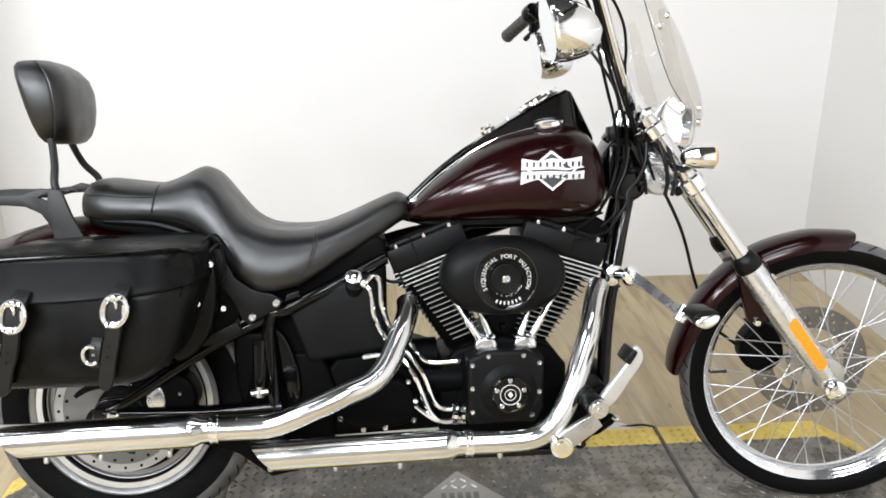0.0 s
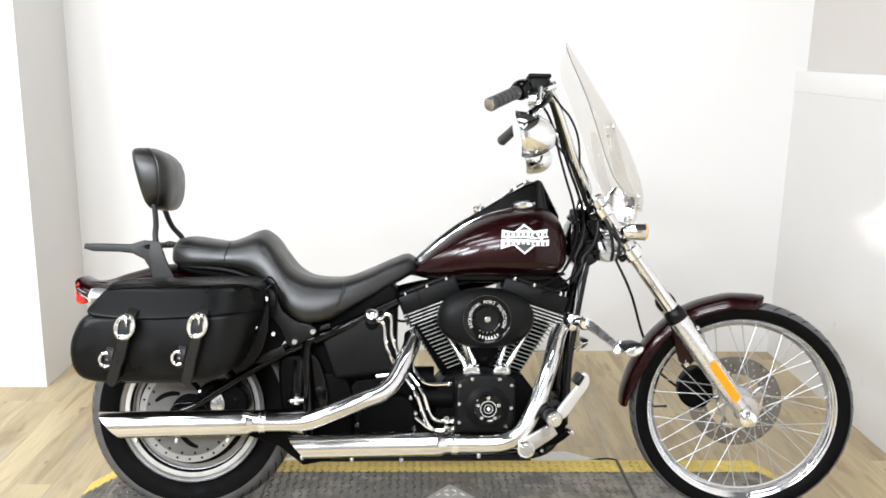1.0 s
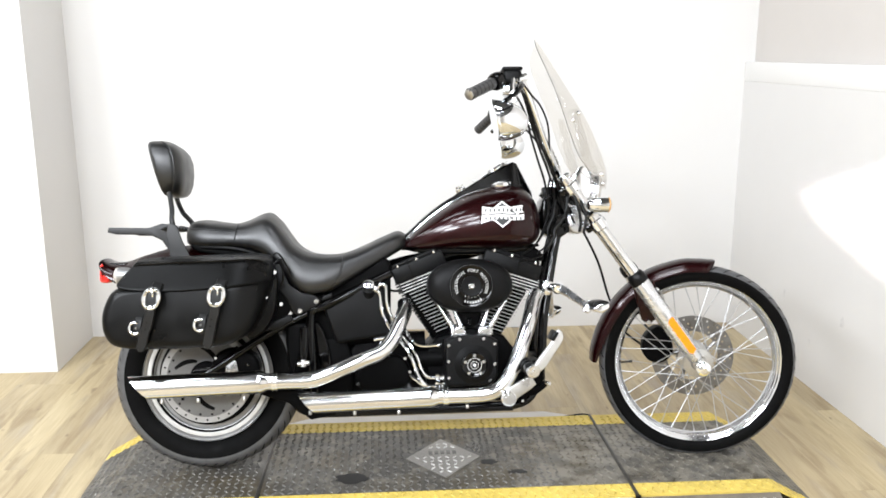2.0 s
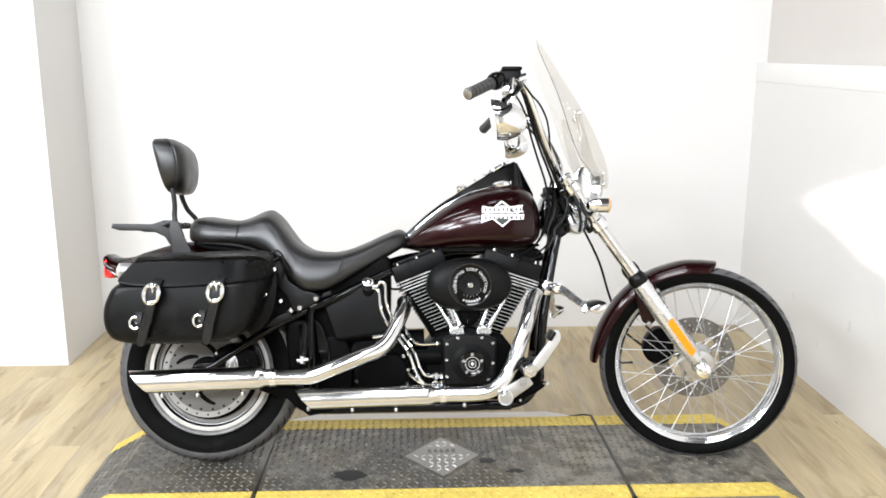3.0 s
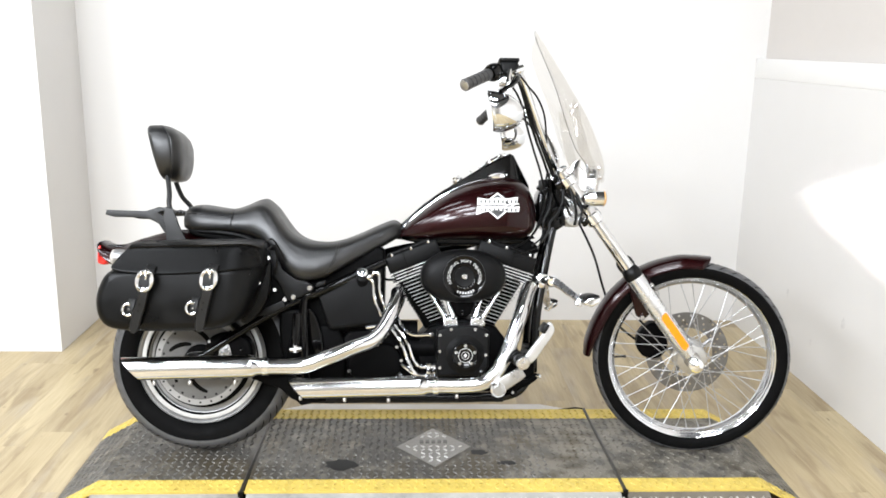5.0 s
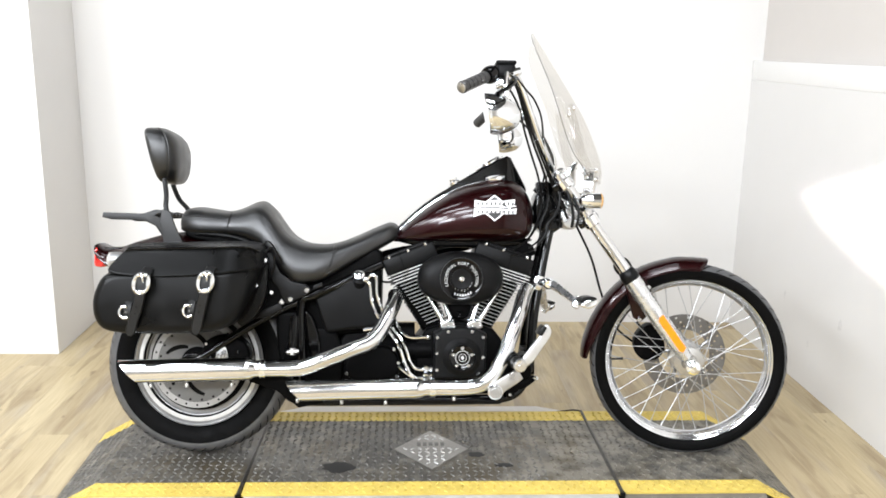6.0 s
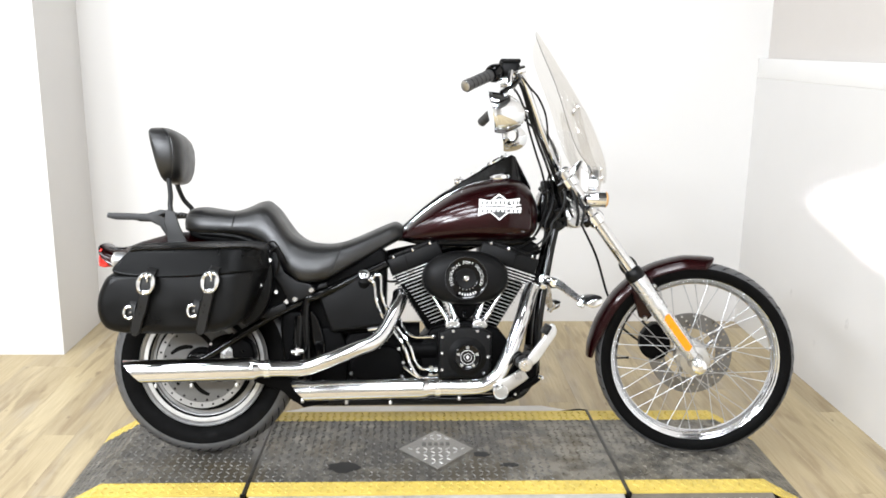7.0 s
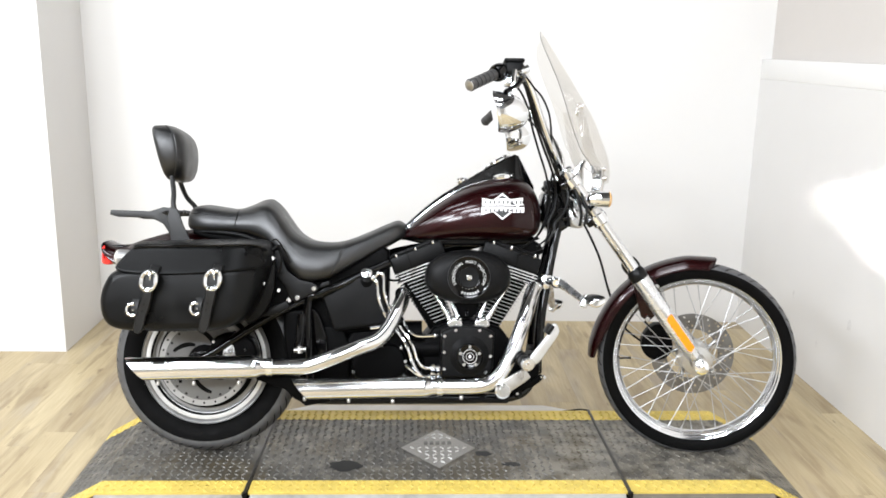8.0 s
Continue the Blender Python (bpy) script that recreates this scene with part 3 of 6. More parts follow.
part("hub", lathe([(0.012, -0.07), (0.022, -0.068), (0.024, -0.055), (0.028, -0.05), (0.05, -0.0455), (0.05, -0.0395), (0.024, -0.034), (0.02, 0), (0.024, 0.034), (0.054, 0.0395), (0.054, 0.0455), (0.028, 0.05), (0.024, 0.06), (0.012, 0.062)], 32), M_BRUSHED, front_wheel)
NSP = 40
for k in range(NSP):
    s = -1 if k % 2 else 1
    lean_s = 1 if (k // 2) % 2 else -1
    a = 2 * math.pi * k / NSP
    ah = a - lean_s * radians(62)
    p0 = Vector((0.05 * math.cos(ah), 0.042 * s, 0.05 * math.sin(ah)))
    p1 = Vector((0.263 * math.cos(a), 0.005 * s, 0.263 * math.sin(a)))
    q = p1 + (p0 - p1).normalized() * 0.014
    bm = tube([p0, q], 0.0015, 6, smooth=False)
    tube([q, p1], 0.0025, 6, smooth=False, bm=bm)
    part("spoke", bm, M_SPOKE, front_wheel)


def rotor(name, r, r_in, y, parent, hole_rings, slots, label, mat):
    ob = part(name, lathe([(r, y - 0.0025), (r, y + 0.0025), (r_in, y + 0.0025), (r_in, y - 0.0025)], 72, closed=True), mat, parent, label)
    hb = bmesh.new()
    for rr, cnt, ph, hr in hole_rings:
        for k in range(cnt):
            a = 2 * math.pi * (k + ph) / cnt
            c = (rr * math.cos(a), y - 0.0026, rr * math.sin(a))
            turned([(hr, -0.0004), (hr, 0.0008)], (0, 1, 0), c, 8, hb)
    for rr0, rr1, cnt, sweep, w in slots:
        for k in range(cnt):
            a0 = 2 * math.pi * k / cnt
            pts = []
            for i in range(9):
                u = i / 8
                a, rad = a0 + sweep * u, rr0 + (rr1 - rr0) * u
                pts.append((rad * math.cos(a), y - 0.0031, rad * math.sin(a)))
            last = None
            for i, (x0, yy, z0) in enumerate(pts):
                xa, _, za = pts[max(i - 1, 0)]
                xb, _, zb = pts[min(i + 1, 8)]
                d = Vector((xb - xa, 0, zb - za)).normalized()
                n = Vector((-d.z, 0, d.x)) * w * math.sin(math.pi * (0.12 + 0.76 * i / 8)) ** 0.5
                now = [hb.verts.new((x0 + n.x, yy, z0 + n.z)), hb.verts.new((x0 - n.x, yy, z0 - n.z))]
                if last:
                    hb.faces.new((last[0], last[1], now[1], now[0]))
                last = now
    tagged(part("rotor_hole", hb, M_GAP, ob, "", 0), kind="stuff")
    return ob


def drilled_ring(radii, drilled, sectors, y0, y1):
    """A flat ring with rows of holes right through it; drilled: {band: (every, first)}."""
    bm = bmesh.new()
    grid = [[bm.verts.new((r * math.cos(2 * math.pi * k / sectors), y0, r * math.sin(2 * math.pi * k / sectors))) for k in range(sectors)] for r in radii]
    faces = []
    for b in range(len(radii) - 1):
        for k in range(sectors):
            every, first = drilled.get(b, (0, 0))
            if every and (k - first) % every == 0:
                continue
            n = (k + 1) % sectors
            faces.append(bm.faces.new((grid[b][k], grid[b][n], grid[b + 1][n], grid[b + 1][k])))
    back = bmesh.ops.extrude_face_region(bm, geom=faces)
    bmesh.ops.translate(bm, verts=[v for v in back["geom"] if isinstance(v, bmesh.types.BMVert)], vec=(0, y1 - y0, 0))
    return bm


fr_disc = part("brake_disc", drilled_ring([0.09, 0.0985, 0.1055, 0.114, 0.121, 0.1315, 0.1385, 0.146], {1: (6, 0), 3: (6, 2), 5: (6, 4)}, 120, 0.0635, 0.0685), M_DISC, front_wheel, "drilled steel front brake disc")
part("disc_carrier", lathe([(0.058, 0.06), (0.058, 0.066), (0.044, 0.056), (0.044, 0.048)], 40, closed=True), M_BRUSHED, fr_disc)
for k in range(5):
    a = radians(20 + 72 * k)
    c, q = math.cos(a), math.sin(a)
    part("carrier_arm", tube([(0.052 * c, 0.06, 0.052 * q), (0.075 * math.cos(a + 0.16), 0.063, 0.075 * math.sin(a + 0.16)), (0.097 * math.cos(a + 0.2), 0.0655, 0.097 * math.sin(a + 0.2))], [0.008, 0.0065, 0.009], 8), M_DISC, fr_disc)
    bolt((0.097 * math.cos(a + 0.2), 0.061, 0.097 * math.sin(a + 0.2)), parent=fr_disc, r=0.005, h=0.004)
part("valve_stem", tube([(-0.262, 0, -0.01), (-0.238, 0, -0.008), (-0.222, 0, -0.007)], [0.0035, 0.0035, 0.005], 8), M_HOSE, front_wheel)

# rear wheel: cast disc
RR_T, RRIM = 0.314, 0.213
bm = lathe([(RRIM, -0.066), (RRIM + 0.002, -0.06), (RRIM - 0.003, -0.058), (RRIM - 0.021, -0.056), (RRIM - 0.023, -0.046), (RRIM - 0.032, -0.044), (RRIM - 0.034, -0.034), (RRIM - 0.052, -0.034), (0.05, -0.03), (0.05, -0.055), (0.02, -0.058), (0.02, 0.058), (0.05, 0.055), (0.05, 0.03), (RRIM - 0.034, 0.034), (RRIM - 0.021, 0.056), (RRIM, 0.066), (RRIM - 0.012, 0.06), (RRIM - 0.03, 0.02), (RRIM - 0.03, -0.02), (RRIM - 0.012, -0.06)], 96, closed=True)
rear_wheel = part("rear_wheel", bm, M_CAST, bike, "cast silver solid rear wheel with wide tyre", 40)
rear_wheel.location = RW
tyre(RR_T, 0.073, RRIM - 0.004, rear_wheel, "wide black rear tyre", 0.66)
grooves(RR_T, 0.073, 54, rear_wheel, 0.045, RRIM - 0.004, 0.66)
part("rim_lip", lathe([(RRIM + 0.003, -0.0668), (RRIM + 0.001, -0.0605), (RRIM - 0.003, -0.0612), (RRIM - 0.024, -0.0592), (RRIM - 0.0245, -0.054), (RRIM, -0.058)], 96, closed=True), M_LIP, rear_wheel, "bright machined rim lip")
part("wheel_recess", lathe([(0.165, -0.040), (0.165, -0.049), (0.150, -0.049), (0.150, -0.040)], 72, closed=True), M_GAP, rear_wheel)
part("rim_groove", lathe([(RRIM - 0.0247, -0.0582), (RRIM - 0.029, -0.0572), (RRIM - 0.029, -0.0447), (RRIM - 0.0247, -0.0467)], 72, closed=True), M_GAP, rear_wheel)
rear_disc = rotor("brake_disc", 0.15, 0.05, -0.086, rear_wheel, [(0.139, 24, 0, 0.0042), (0.124, 20, 0.4, 0.004)], [(0.062, 0.108, 6, 0.75, 0.0075)], "drilled steel rear brake disc with swept slots", M_DISC_PALE)
part("braking_ring", lathe([(0.1505, -0.0892), (0.1505, -0.0886), (0.1315, -0.0886), (0.1315, -0.0892)], 72, closed=True), M_DISC_BRIGHT, rear_disc, "bright worn braking ring")
hb2 = bmesh.new()
for k in range(24):
    a = 2 * math.pi * k / 24
    turned([(0.0036, -0.0004), (0.0036, 0.0006)], (0, 1, 0), (0.141 * math.cos(a), -0.0896, 0.141 * math.sin(a)), 8, hb2)
tagged(part("ring_hole", hb2, M_GAP, rear_disc, "", 0), kind="stuff")
part("hub_cover", turned([(0.056, 0), (0.054, 0.006), (0.04, 0.012), (0, 0.013)], (0, -1, 0), (0, -0.0885, 0), 32), M_BLACK, rear_wheel, "black hub cover")
part("axle_nut", turned([(0.02, 0), (0.02, 0.006), (0.014, 0.008), (0.014, 0.03), (0.009, 0.034), (0, 0.034)], (0, -1, 0), (0, -0.125, 0), 16), M_CHROME, rear_wheel)
part("axle_shaft", tube([(0, -0.13, 0), (0, 0.14, 0)], 0.011, 12), M_BRUSHED, rear_wheel)
part("drive_pulley", lathe([(0.13, 0.09), (0.13, 0.112), (0.1, 0.112), (0.06, 0.1), (0.06, 0.09)], 48, closed=True), M_BLACK, rear_wheel)

# rear caliper
part("rear_caliper", puff(smooth_outline([(0.03, 0.33), (0.04, 0.40), (0.1, 0.425), (0.17, 0.40), (0.185, 0.34), (0.13, 0.3), (0.06, 0.3)], 3), -0.132, -0.072, 0.01), M_BLACK, bike)
part("caliper_pad_clip", puff(smooth_outline([(0.078, 0.34), (0.08, 0.38), (0.095, 0.392), (0.112, 0.38), (0.116, 0.34)], 3), -0.139, -0.13, 0.004), M_POLISHED, bike, "polished caliper window")
for bx, bz in ((0.045, 0.35), (0.045, 0.395), (0.15, 0.37)):
    bolt((bx, -0.132, bz), parent=bike, r=0.006)


# fenders
def fender(name, path, half, depth, mat, label, lip=0.0035, n=8, taper=None, tip=0.45, point=5.0, end=None):
    """A hooped shell swept along an (x, z) path; half: width each side."""
    pts = [Vector((p.x, 0, p.y)) for p in curve_pts([(x, z, 0) for x, z in path], n)]
    bm = bmesh.new()
    outer, inner = [], []
    for i, p in enumerate(pts):
        d = (pts[min(i + 1, len(pts) - 1)] - pts[max(i - 1, 0)]).normalized()
        nrm = Vector((-d.z, 0, d.x))
        u = i / (len(pts) - 1)
        hw = half if taper is None else half * taper(u)
        ro, ri = [], []
        for k in range(13):
            a = radians(-90 + 180 * k / 12)
            dp = depth * min(tip + (1 - tip) * min(1, 4 * u), (tip if end is None else end) + (1 - (tip if end is None else end)) * min(1, point * (1 - u)))
            yy, dd = hw * math.sin(a), dp * (math.cos(a) ** 0.75 - 1) if math.cos(a) > 1e-6 else -dp
            ro.append(p + nrm * dd + Vector((0, yy, 0)))
            ri.append(p + nrm * (dd - lip) + Vector((0, yy * (1 - lip / hw), 0)))
        outer.append(ro + ri[::-1])
    skin(bm, outer)
    return part(name, bm, mat, bike, label, 45)


front_fender = fender("front_fender", [(1.326, 0.335), (1.331, 0.39), (1.362, 0.478), (1.425, 0.575), (1.52, 0.653), (1.63, 0.691), (1.70, 0.695), (1.755, 0.691)], 0.06, 0.04, M_PAINT, "dark cherry front fender with a pointed tip", taper=lambda u: (0.9 + 0.1 * math.sin(math.pi * u)) * min(1.0, 0.5 + 0.5 * math.sqrt(max(0.0, (1 - u) * 14))), point=13.0, end=0.08)
rear_fender = fender("rear_fender", [(0.34, 0.50), (0.30, 0.62), (0.2, 0.71), (0.06, 0.755), (-0.08, 0.766), (-0.2, 0.738), (-0.262, 0.717), (-0.305, 0.715), (-0.337, 0.727)][::-1], 0.105, 0.085, M_PAINT, "dark cherry rear fender with flared tail", taper=lambda u: 0.7 + 0.3 * min(1, u * 3), tip=0.2)
for s in (-1, 1):
    part("fender_bracket", puff([(1.47, 0.60), (1.535, 0.632), (1.606, 0.497), (1.588, 0.483), (1.55, 0.5), (1.525, 0.475), (1.50, 0.49)], s * 0.085, s * 0.058, 0.004), M_PAINT, bike, "cherry fender bracket behind the fork")
    for bx, bz in ((1.548, 0.60), (1.595, 0.50), (1.52, 0.487)):
        bolt((bx, s * 0.085, bz), (0, s, 0), parent=bike, r=0.009, h=0.014)

# fork
STEER = Vector((1.625 - 1.235, 0, 0.42 - 0.965)).normalized()


def fork_pt(k):
    return Vector((1.235, 0, 0.965)) + STEER * k


for s in (-1, 1):
    yy = s * 0.118
    o = Vector((0.012, yy, 0))
    leg = part("fork_leg", tube([fork_pt(-0.02) + o, fork_pt(0.44) + o], 0.0205, 20, smooth=False), M_PIPE, bike, "chrome fork tube with polished slider")
    a, b = fork_pt(0.395) + o, fork_pt(0.735) + o
    dd = (b - a).normalized()
    part("fork_slider", turned([(0.0285, 0), (0.03, 0.004), (0.03, 0.28), (0.026, 0.31), (0.022, 0.345), (0.012, 0.352)], dd, a, 28), M_POLISHED, leg, "polished aluminium fork slider")
    part("dust_boot", turned([(0.022, 0), (0.027, 0.004), (0.0315, 0.018), (0.032, 0.032), (0.0305, 0.042)], dd, a - dd * 0.022, 24), M_HOSE, leg, "black rubber dust boot")
    ax = Vector((FW.x, yy, FW.z))
    part("axle_clamp", turned([(0.022, -0.02), (0.024, -0.014), (0.024, 0.018), (0.017, 0.022), (0.017, 0.03), (0.008, 0.033), (0.008, 0.026), (0, 0.026)], (0, s, 0), ax, 20), M_CHROME, leg)
    bm = bmesh.new()
    pts = [fork_pt(0.565) + o, fork_pt(0.70) + o]
    side = Vector((-STEER.z, 0, STEER.x)) * -0.0125
    base = Vector((0, s * 0.0265, 0)) + Vector((0.006, 0, 0.003))
    ring = [pts[0] - side + base, pts[0] + side * 0.2 + base, pts[0] + side + base + STEER * 0.01, pts[1] + side + base, pts[1] + side * 0.3 + base + STEER * 0.008, pts[1] - side + base]
    skin(bm, [ring, [p + Vector((0, s * 0.006, 0)) for p in ring]])
    part("reflector", bm, M_AMBER, leg, "long amber side reflector", smooth=30)
    # upper tube sleeve
    part("upper_clamp", turned([(0.024, 0), (0.028, 0.004), (0.028, 0.03), (0.024, 0.034)], STEER, fork_pt(0.0) + o, 20), M_CHROME, leg)
    part("lower_clamp", turned([(0.024, 0), (0.028, 0.004), (0.028, 0.036), (0.024, 0.04)], STEER, fork_pt(0.15) + o, 20), M_CHROME, leg)
for k, nm in ((0.018, "upper_yoke"), (0.172, "lower_yoke")):
    c = fork_pt(k)
    bm = block((-0.035, -0.118, -0.013), (0.04, 0.118, 0.013), 0.008)
    bmesh.ops.rotate(bm, verts=bm.verts, matrix=Matrix.Rotation(math.atan2(-STEER.x, -STEER.z), 3, "Y"))
    bmesh.ops.translate(bm, verts=bm.verts, vec=c)
    part(nm, bm, M_GLOSS, bike)
n0 = Vector((1.175, 0, 0.945))
part("steering_head", turned([(0.03, 0), (0.036, 0.004), (0.032, 0.02), (0.03, 0.13), (0.036, 0.15), (0.036, 0.165), (0.03, 0.17)], STEER, n0, 24), M_GLOSS, bike)
part("front_axle", tube([(FW.x, -0.15, FW.z), (FW.x, 0.15, FW.z)], 0.0095, 12), M_CHROME, bike)

# front brake
cal = part("front_caliper", puff(smooth_outline([(1.525, 0.40), (1.565, 0.44), (1.605, 0.425), (1.63, 0.36), (1.60, 0.315), (1.55, 0.315), (1.52, 0.35)], 3), 0.035, 0.105, 0.012, both=True), M_BLACK, bike, "black front brake caliper")
part("bleed_nipple", tube([(1.545, 0.06, 0.428), (1.528, 0.055, 0.448)], 0.005, 8), M_HOSE, cal)
part("front_brake_line", tube([(1.54, 0.07, 0.36), (1.50, 0.075, 0.385), (1.45, 0.08, 0.43), (1.42, 0.08, 0.50), (1.395, 0.06, 0.565), (1.36, 0.05, 0.68), (1.31, 0.045, 0.785), (1.29, 0.04, 0.82)], 0.0042, 8), M_HOSE, bike, "thin black brake hose")
part("hose_junction", tube([(1.303, 0.043, 0.80), (1.30, 0.042, 0.835)], 0.011, 10), M_HOSE, bike)

# the bars are turned towards the near side, and the whole front end with them
STEERED = Matrix.Translation((1.175, 0, 0.945)) @ Matrix.Rotation(radians(10.9), 4, STEER) @ Matrix.Translation((-1.175, 0, -0.945))
for ob in bike.children:
    if ob.name.split(".")[0] in ("front_wheel", "front_fender", "fender_bracket", "fork_leg", "upper_yoke", "lower_yoke", "front_axle", "front_caliper", "front_brake_line", "hose_junction") or (ob.name.startswith("bolt") and ob.data.vertices[0].co.x > 1.4):
        ob.matrix_basis = STEERED @ ob.matrix_basis

# ---- tank
TS = [  # x, bottom, top, half width
    (0.662, 0.738, 0.755, 0.045), (0.70, 0.736, 0.796, 0.07), (0.75, 0.736, 0.841, 0.095), (0.83, 0.737, 0.899, 0.125), (0.92, 0.738, 0.94, 0.148),
    (1.0, 0.738, 0.957, 0.158), (1.05, 0.74, 0.958, 0.156), (1.09, 0.745, 0.943, 0.145), (1.115, 0.754, 0.918, 0.128), (1.132, 0.774, 0.88, 0.098), (1.137, 0.80, 0.845, 0.055)]


def tank_at(x):
    for a, b in zip(TS, TS[1:]):
        if a[0] <= x <= b[0]:
            t = (x - a[0]) / (b[0] - a[0])
            return [a[i] + (b[i] - a[i]) * t for i in range(4)]
    return list(TS[0] if x < TS[0][0] else TS[-1])


def tank_ring(x, lo, hi, hw, n=36):
    ring = []
    for k in range(n):
        a = 2 * math.pi * k / n
        c, s = math.cos(a), math.sin(a)
        e = 0.72 if s > 0 else 0.5
        yy = hw * math.copysign(abs(c) ** (0.85 if s > 0 else 0.6), c)
        mid = lo + (hi - lo) * 0.36
        zz = mid + (hi - mid) * abs(s) ** e if s > 0 else mid - (mid - lo) * abs(s) ** e
        ring.append(Vector((x, yy, zz)))
    return ring


bm = bmesh.new()
sm = curve_pts([(r[0], r[1], r[2]) for r in TS], 4)
wd = curve_pts([(r[0], r[3], 0) for r in TS], 4)
skin(bm, [tank_ring(a.x, a.y, a.z, b.y) for a, b in zip(sm, wd)])
tank = part("fuel_tank", bm, M_PAINT, bike, "dark cherry teardrop fuel tank", 50)
part("tank_underside", puff(smooth_outline([(0.69, 0.735), (0.7, 0.748), (1.1, 0.75), (1.12, 0.74), (1.05, 0.722), (0.8, 0.72)], 3), -0.075, 0.075, 0.01, both=True), M_GLOSS, tank)


def tank_y(x, z):
    _, lo, hi, hw = tank_at(x)
    mid = lo + (hi - lo) * 0.36
    if z >= mid:
        s = min(1, (z - mid) / (hi - mid)) ** (1 / 0.72)
        return hw * math.cos(math.asin(min(s, 1))) ** 0.85
    s = min(1, (mid - z) / (mid - lo)) ** 2
    return hw * math.cos(math.asin(min(s, 1))) ** 0.6


def decal(quads, lift, mat, name, parent, label=""):
    """Thin raised shapes laid on the tank's near side; each a list of (x, z)."""
    bm = bmesh.new()
    for poly in quads:
        dense = []
        for (x0, z0), (x1, z1) in zip(poly, poly[1:] + poly[:1]):
            for i in range(4):
                dense.append((x0 + (x1 - x0) * i / 4, z0 + (z1 - z0) * i / 4))
        a = [Vector((x, -tank_y(x, z) - lift, z)) for x, z in dense]
        b = [Vector((x, -tank_y(x, z) + 0.002, z)) for x, z in dense]
        skin(bm, [a, b])
    return part(name, bm, mat, parent, label, 25)


ex, ez = 0.997, 0.85
bar_u = [(ex - 0.068, ez + 0.004), (ex - 0.066, ez + 0.03), (ex - 0.03, ez + 0.024), (ex, ez + 0.03), (ex + 0.03, ez + 0.027), (ex + 0.07, ez + 0.033), (ex + 0.066, ez + 0.014), (ex + 0.074, ez + 0.008), (ex + 0.03, ez + 0.003), (ex, ez + 0.006)]
bar_l = [(ex - 0.071, ez - 0.028), (ex - 0.068, ez + 0.001), (ex, ez + 0.002), (ex + 0.05, ez - 0.001), (ex + 0.074, ez + 0.002), (ex + 0.072, ez - 0.017), (ex + 0.03, ez - 0.018), (ex, ez - 0.012), (ex - 0.04, ez - 0.018)]
emblem = decal([[(ex, ez + 0.047), (ex - 0.056, ez + 0.004), (ex, ez - 0.042), (ex + 0.056, ez + 0.004)]], 0.0025, M_EMBLEM, "tank_badge", tank, "pale silver badge of two bars over a lozenge")
decal([[(ex, ez + 0.041), (ex - 0.048, ez + 0.004), (ex, ez - 0.036), (ex + 0.048, ez + 0.004)]], 0.0032, M_GREY, "badge_field", emblem)
decal([bar_u, bar_l], 0.0042, M_EMBLEM, "badge_bar", emblem)
cuts = []
for k in range(9):
    for z0, z1 in ((ez + 0.011, ez + 0.022), (ez - 0.016, ez - 0.006)):
        xk = ex - 0.058 + k * 0.0145
        cuts.append([(xk, z0), (xk + 0.0048, z0), (xk + 0.0058, z1), (xk + 0.001, z1)])
for cut in cuts:
    decal([cut], 0.0048, M_GREY, "badge_cut", emblem)
cp = Vector((1.008, -0.06, 0.945))
part("filler_cap", turned([(0.03, 0), (0.036, 0.006), (0.038, 0.012), (0.037, 0.02), (0.03, 0.025), (0.012, 0.0265), (0, 0.0265)], (-0.12, -0.12, 1), cp, 28), M_CHROME, tank, "chrome filler cap")
# dash console
bm = bmesh.new()
CS = [(0.815, 0.87, 0.902, 0.03), (0.85, 0.885, 0.927, 0.046), (0.93, 0.915, 0.975, 0.056), (1.0, 0.93, 1.013, 0.062), (1.048, 0.935, 1.036, 0.064), (1.062, 0.935, 1.03, 0.062), (1.085, 0.93, 0.99, 0.05), (1.118, 0.905, 0.93, 0.035)]
rings = []
for x, lo, hi, hw in CS:
    r = min(0.006, (hi - lo) / 3)
    rings.append([Vector((x, yy, zz)) for yy, zz in ((-hw, lo), (-hw * 1.0, hi - r), (-hw + r, hi), (hw - r, hi), (hw, hi - r), (hw, lo))])
skin(bm, rings)
dash = part("dash_console", bm, M_GLOSS, tank, "black dash console with chrome studs", 30)
part("speedometer", turned([(0.052, -0.004), (0.054, 0.004), (0.05, 0.01), (0.046, 0.006), (0, 0.006)], (-0.5, 0, 0.87), (0.995, 0, 1.012), 32), [M_CHROME], dash, "round speedometer with chrome bezel")
part("ignition_switch", turned([(0.018, 0), (0.019, 0.012), (0.015, 0.016), (0.015, 0.022), (0.006, 0.024), (0, 0.024)], (-0.45, 0, 0.9), (0.875, -0.01, 0.938), 20), M_CHROME, dash, "chrome ignition knob")
for k in range(4):
    x = 0.915 + 0.032 * k
    bolt((x, -0.044, 0.97 + 0.019 * k), (-0.5, 0, 0.87), 0.005, 0.006, dash, name="stud")
part("tank_trim", tube([(0.67, -0.02, 0.768), (0.70, -0.026, 0.7975), (0.76, -0.032, 0.849), (0.83, -0.044, 0.897), (0.9, -0.056, 0.931), (0.97, -0.07, 0.9485)], 0.0022, 8), M_CHROME, tank, "thin chrome seam line")
part("tank_strip", tube([(0.665, 0, 0.77), (0.70, 0, 0.803), (0.76, 0, 0.856), (0.83, 0, 0.906), (0.9, 0, 0.938)], 0.0085, 12), M_GLOSS, tank, "gloss black strip along the tank's top")

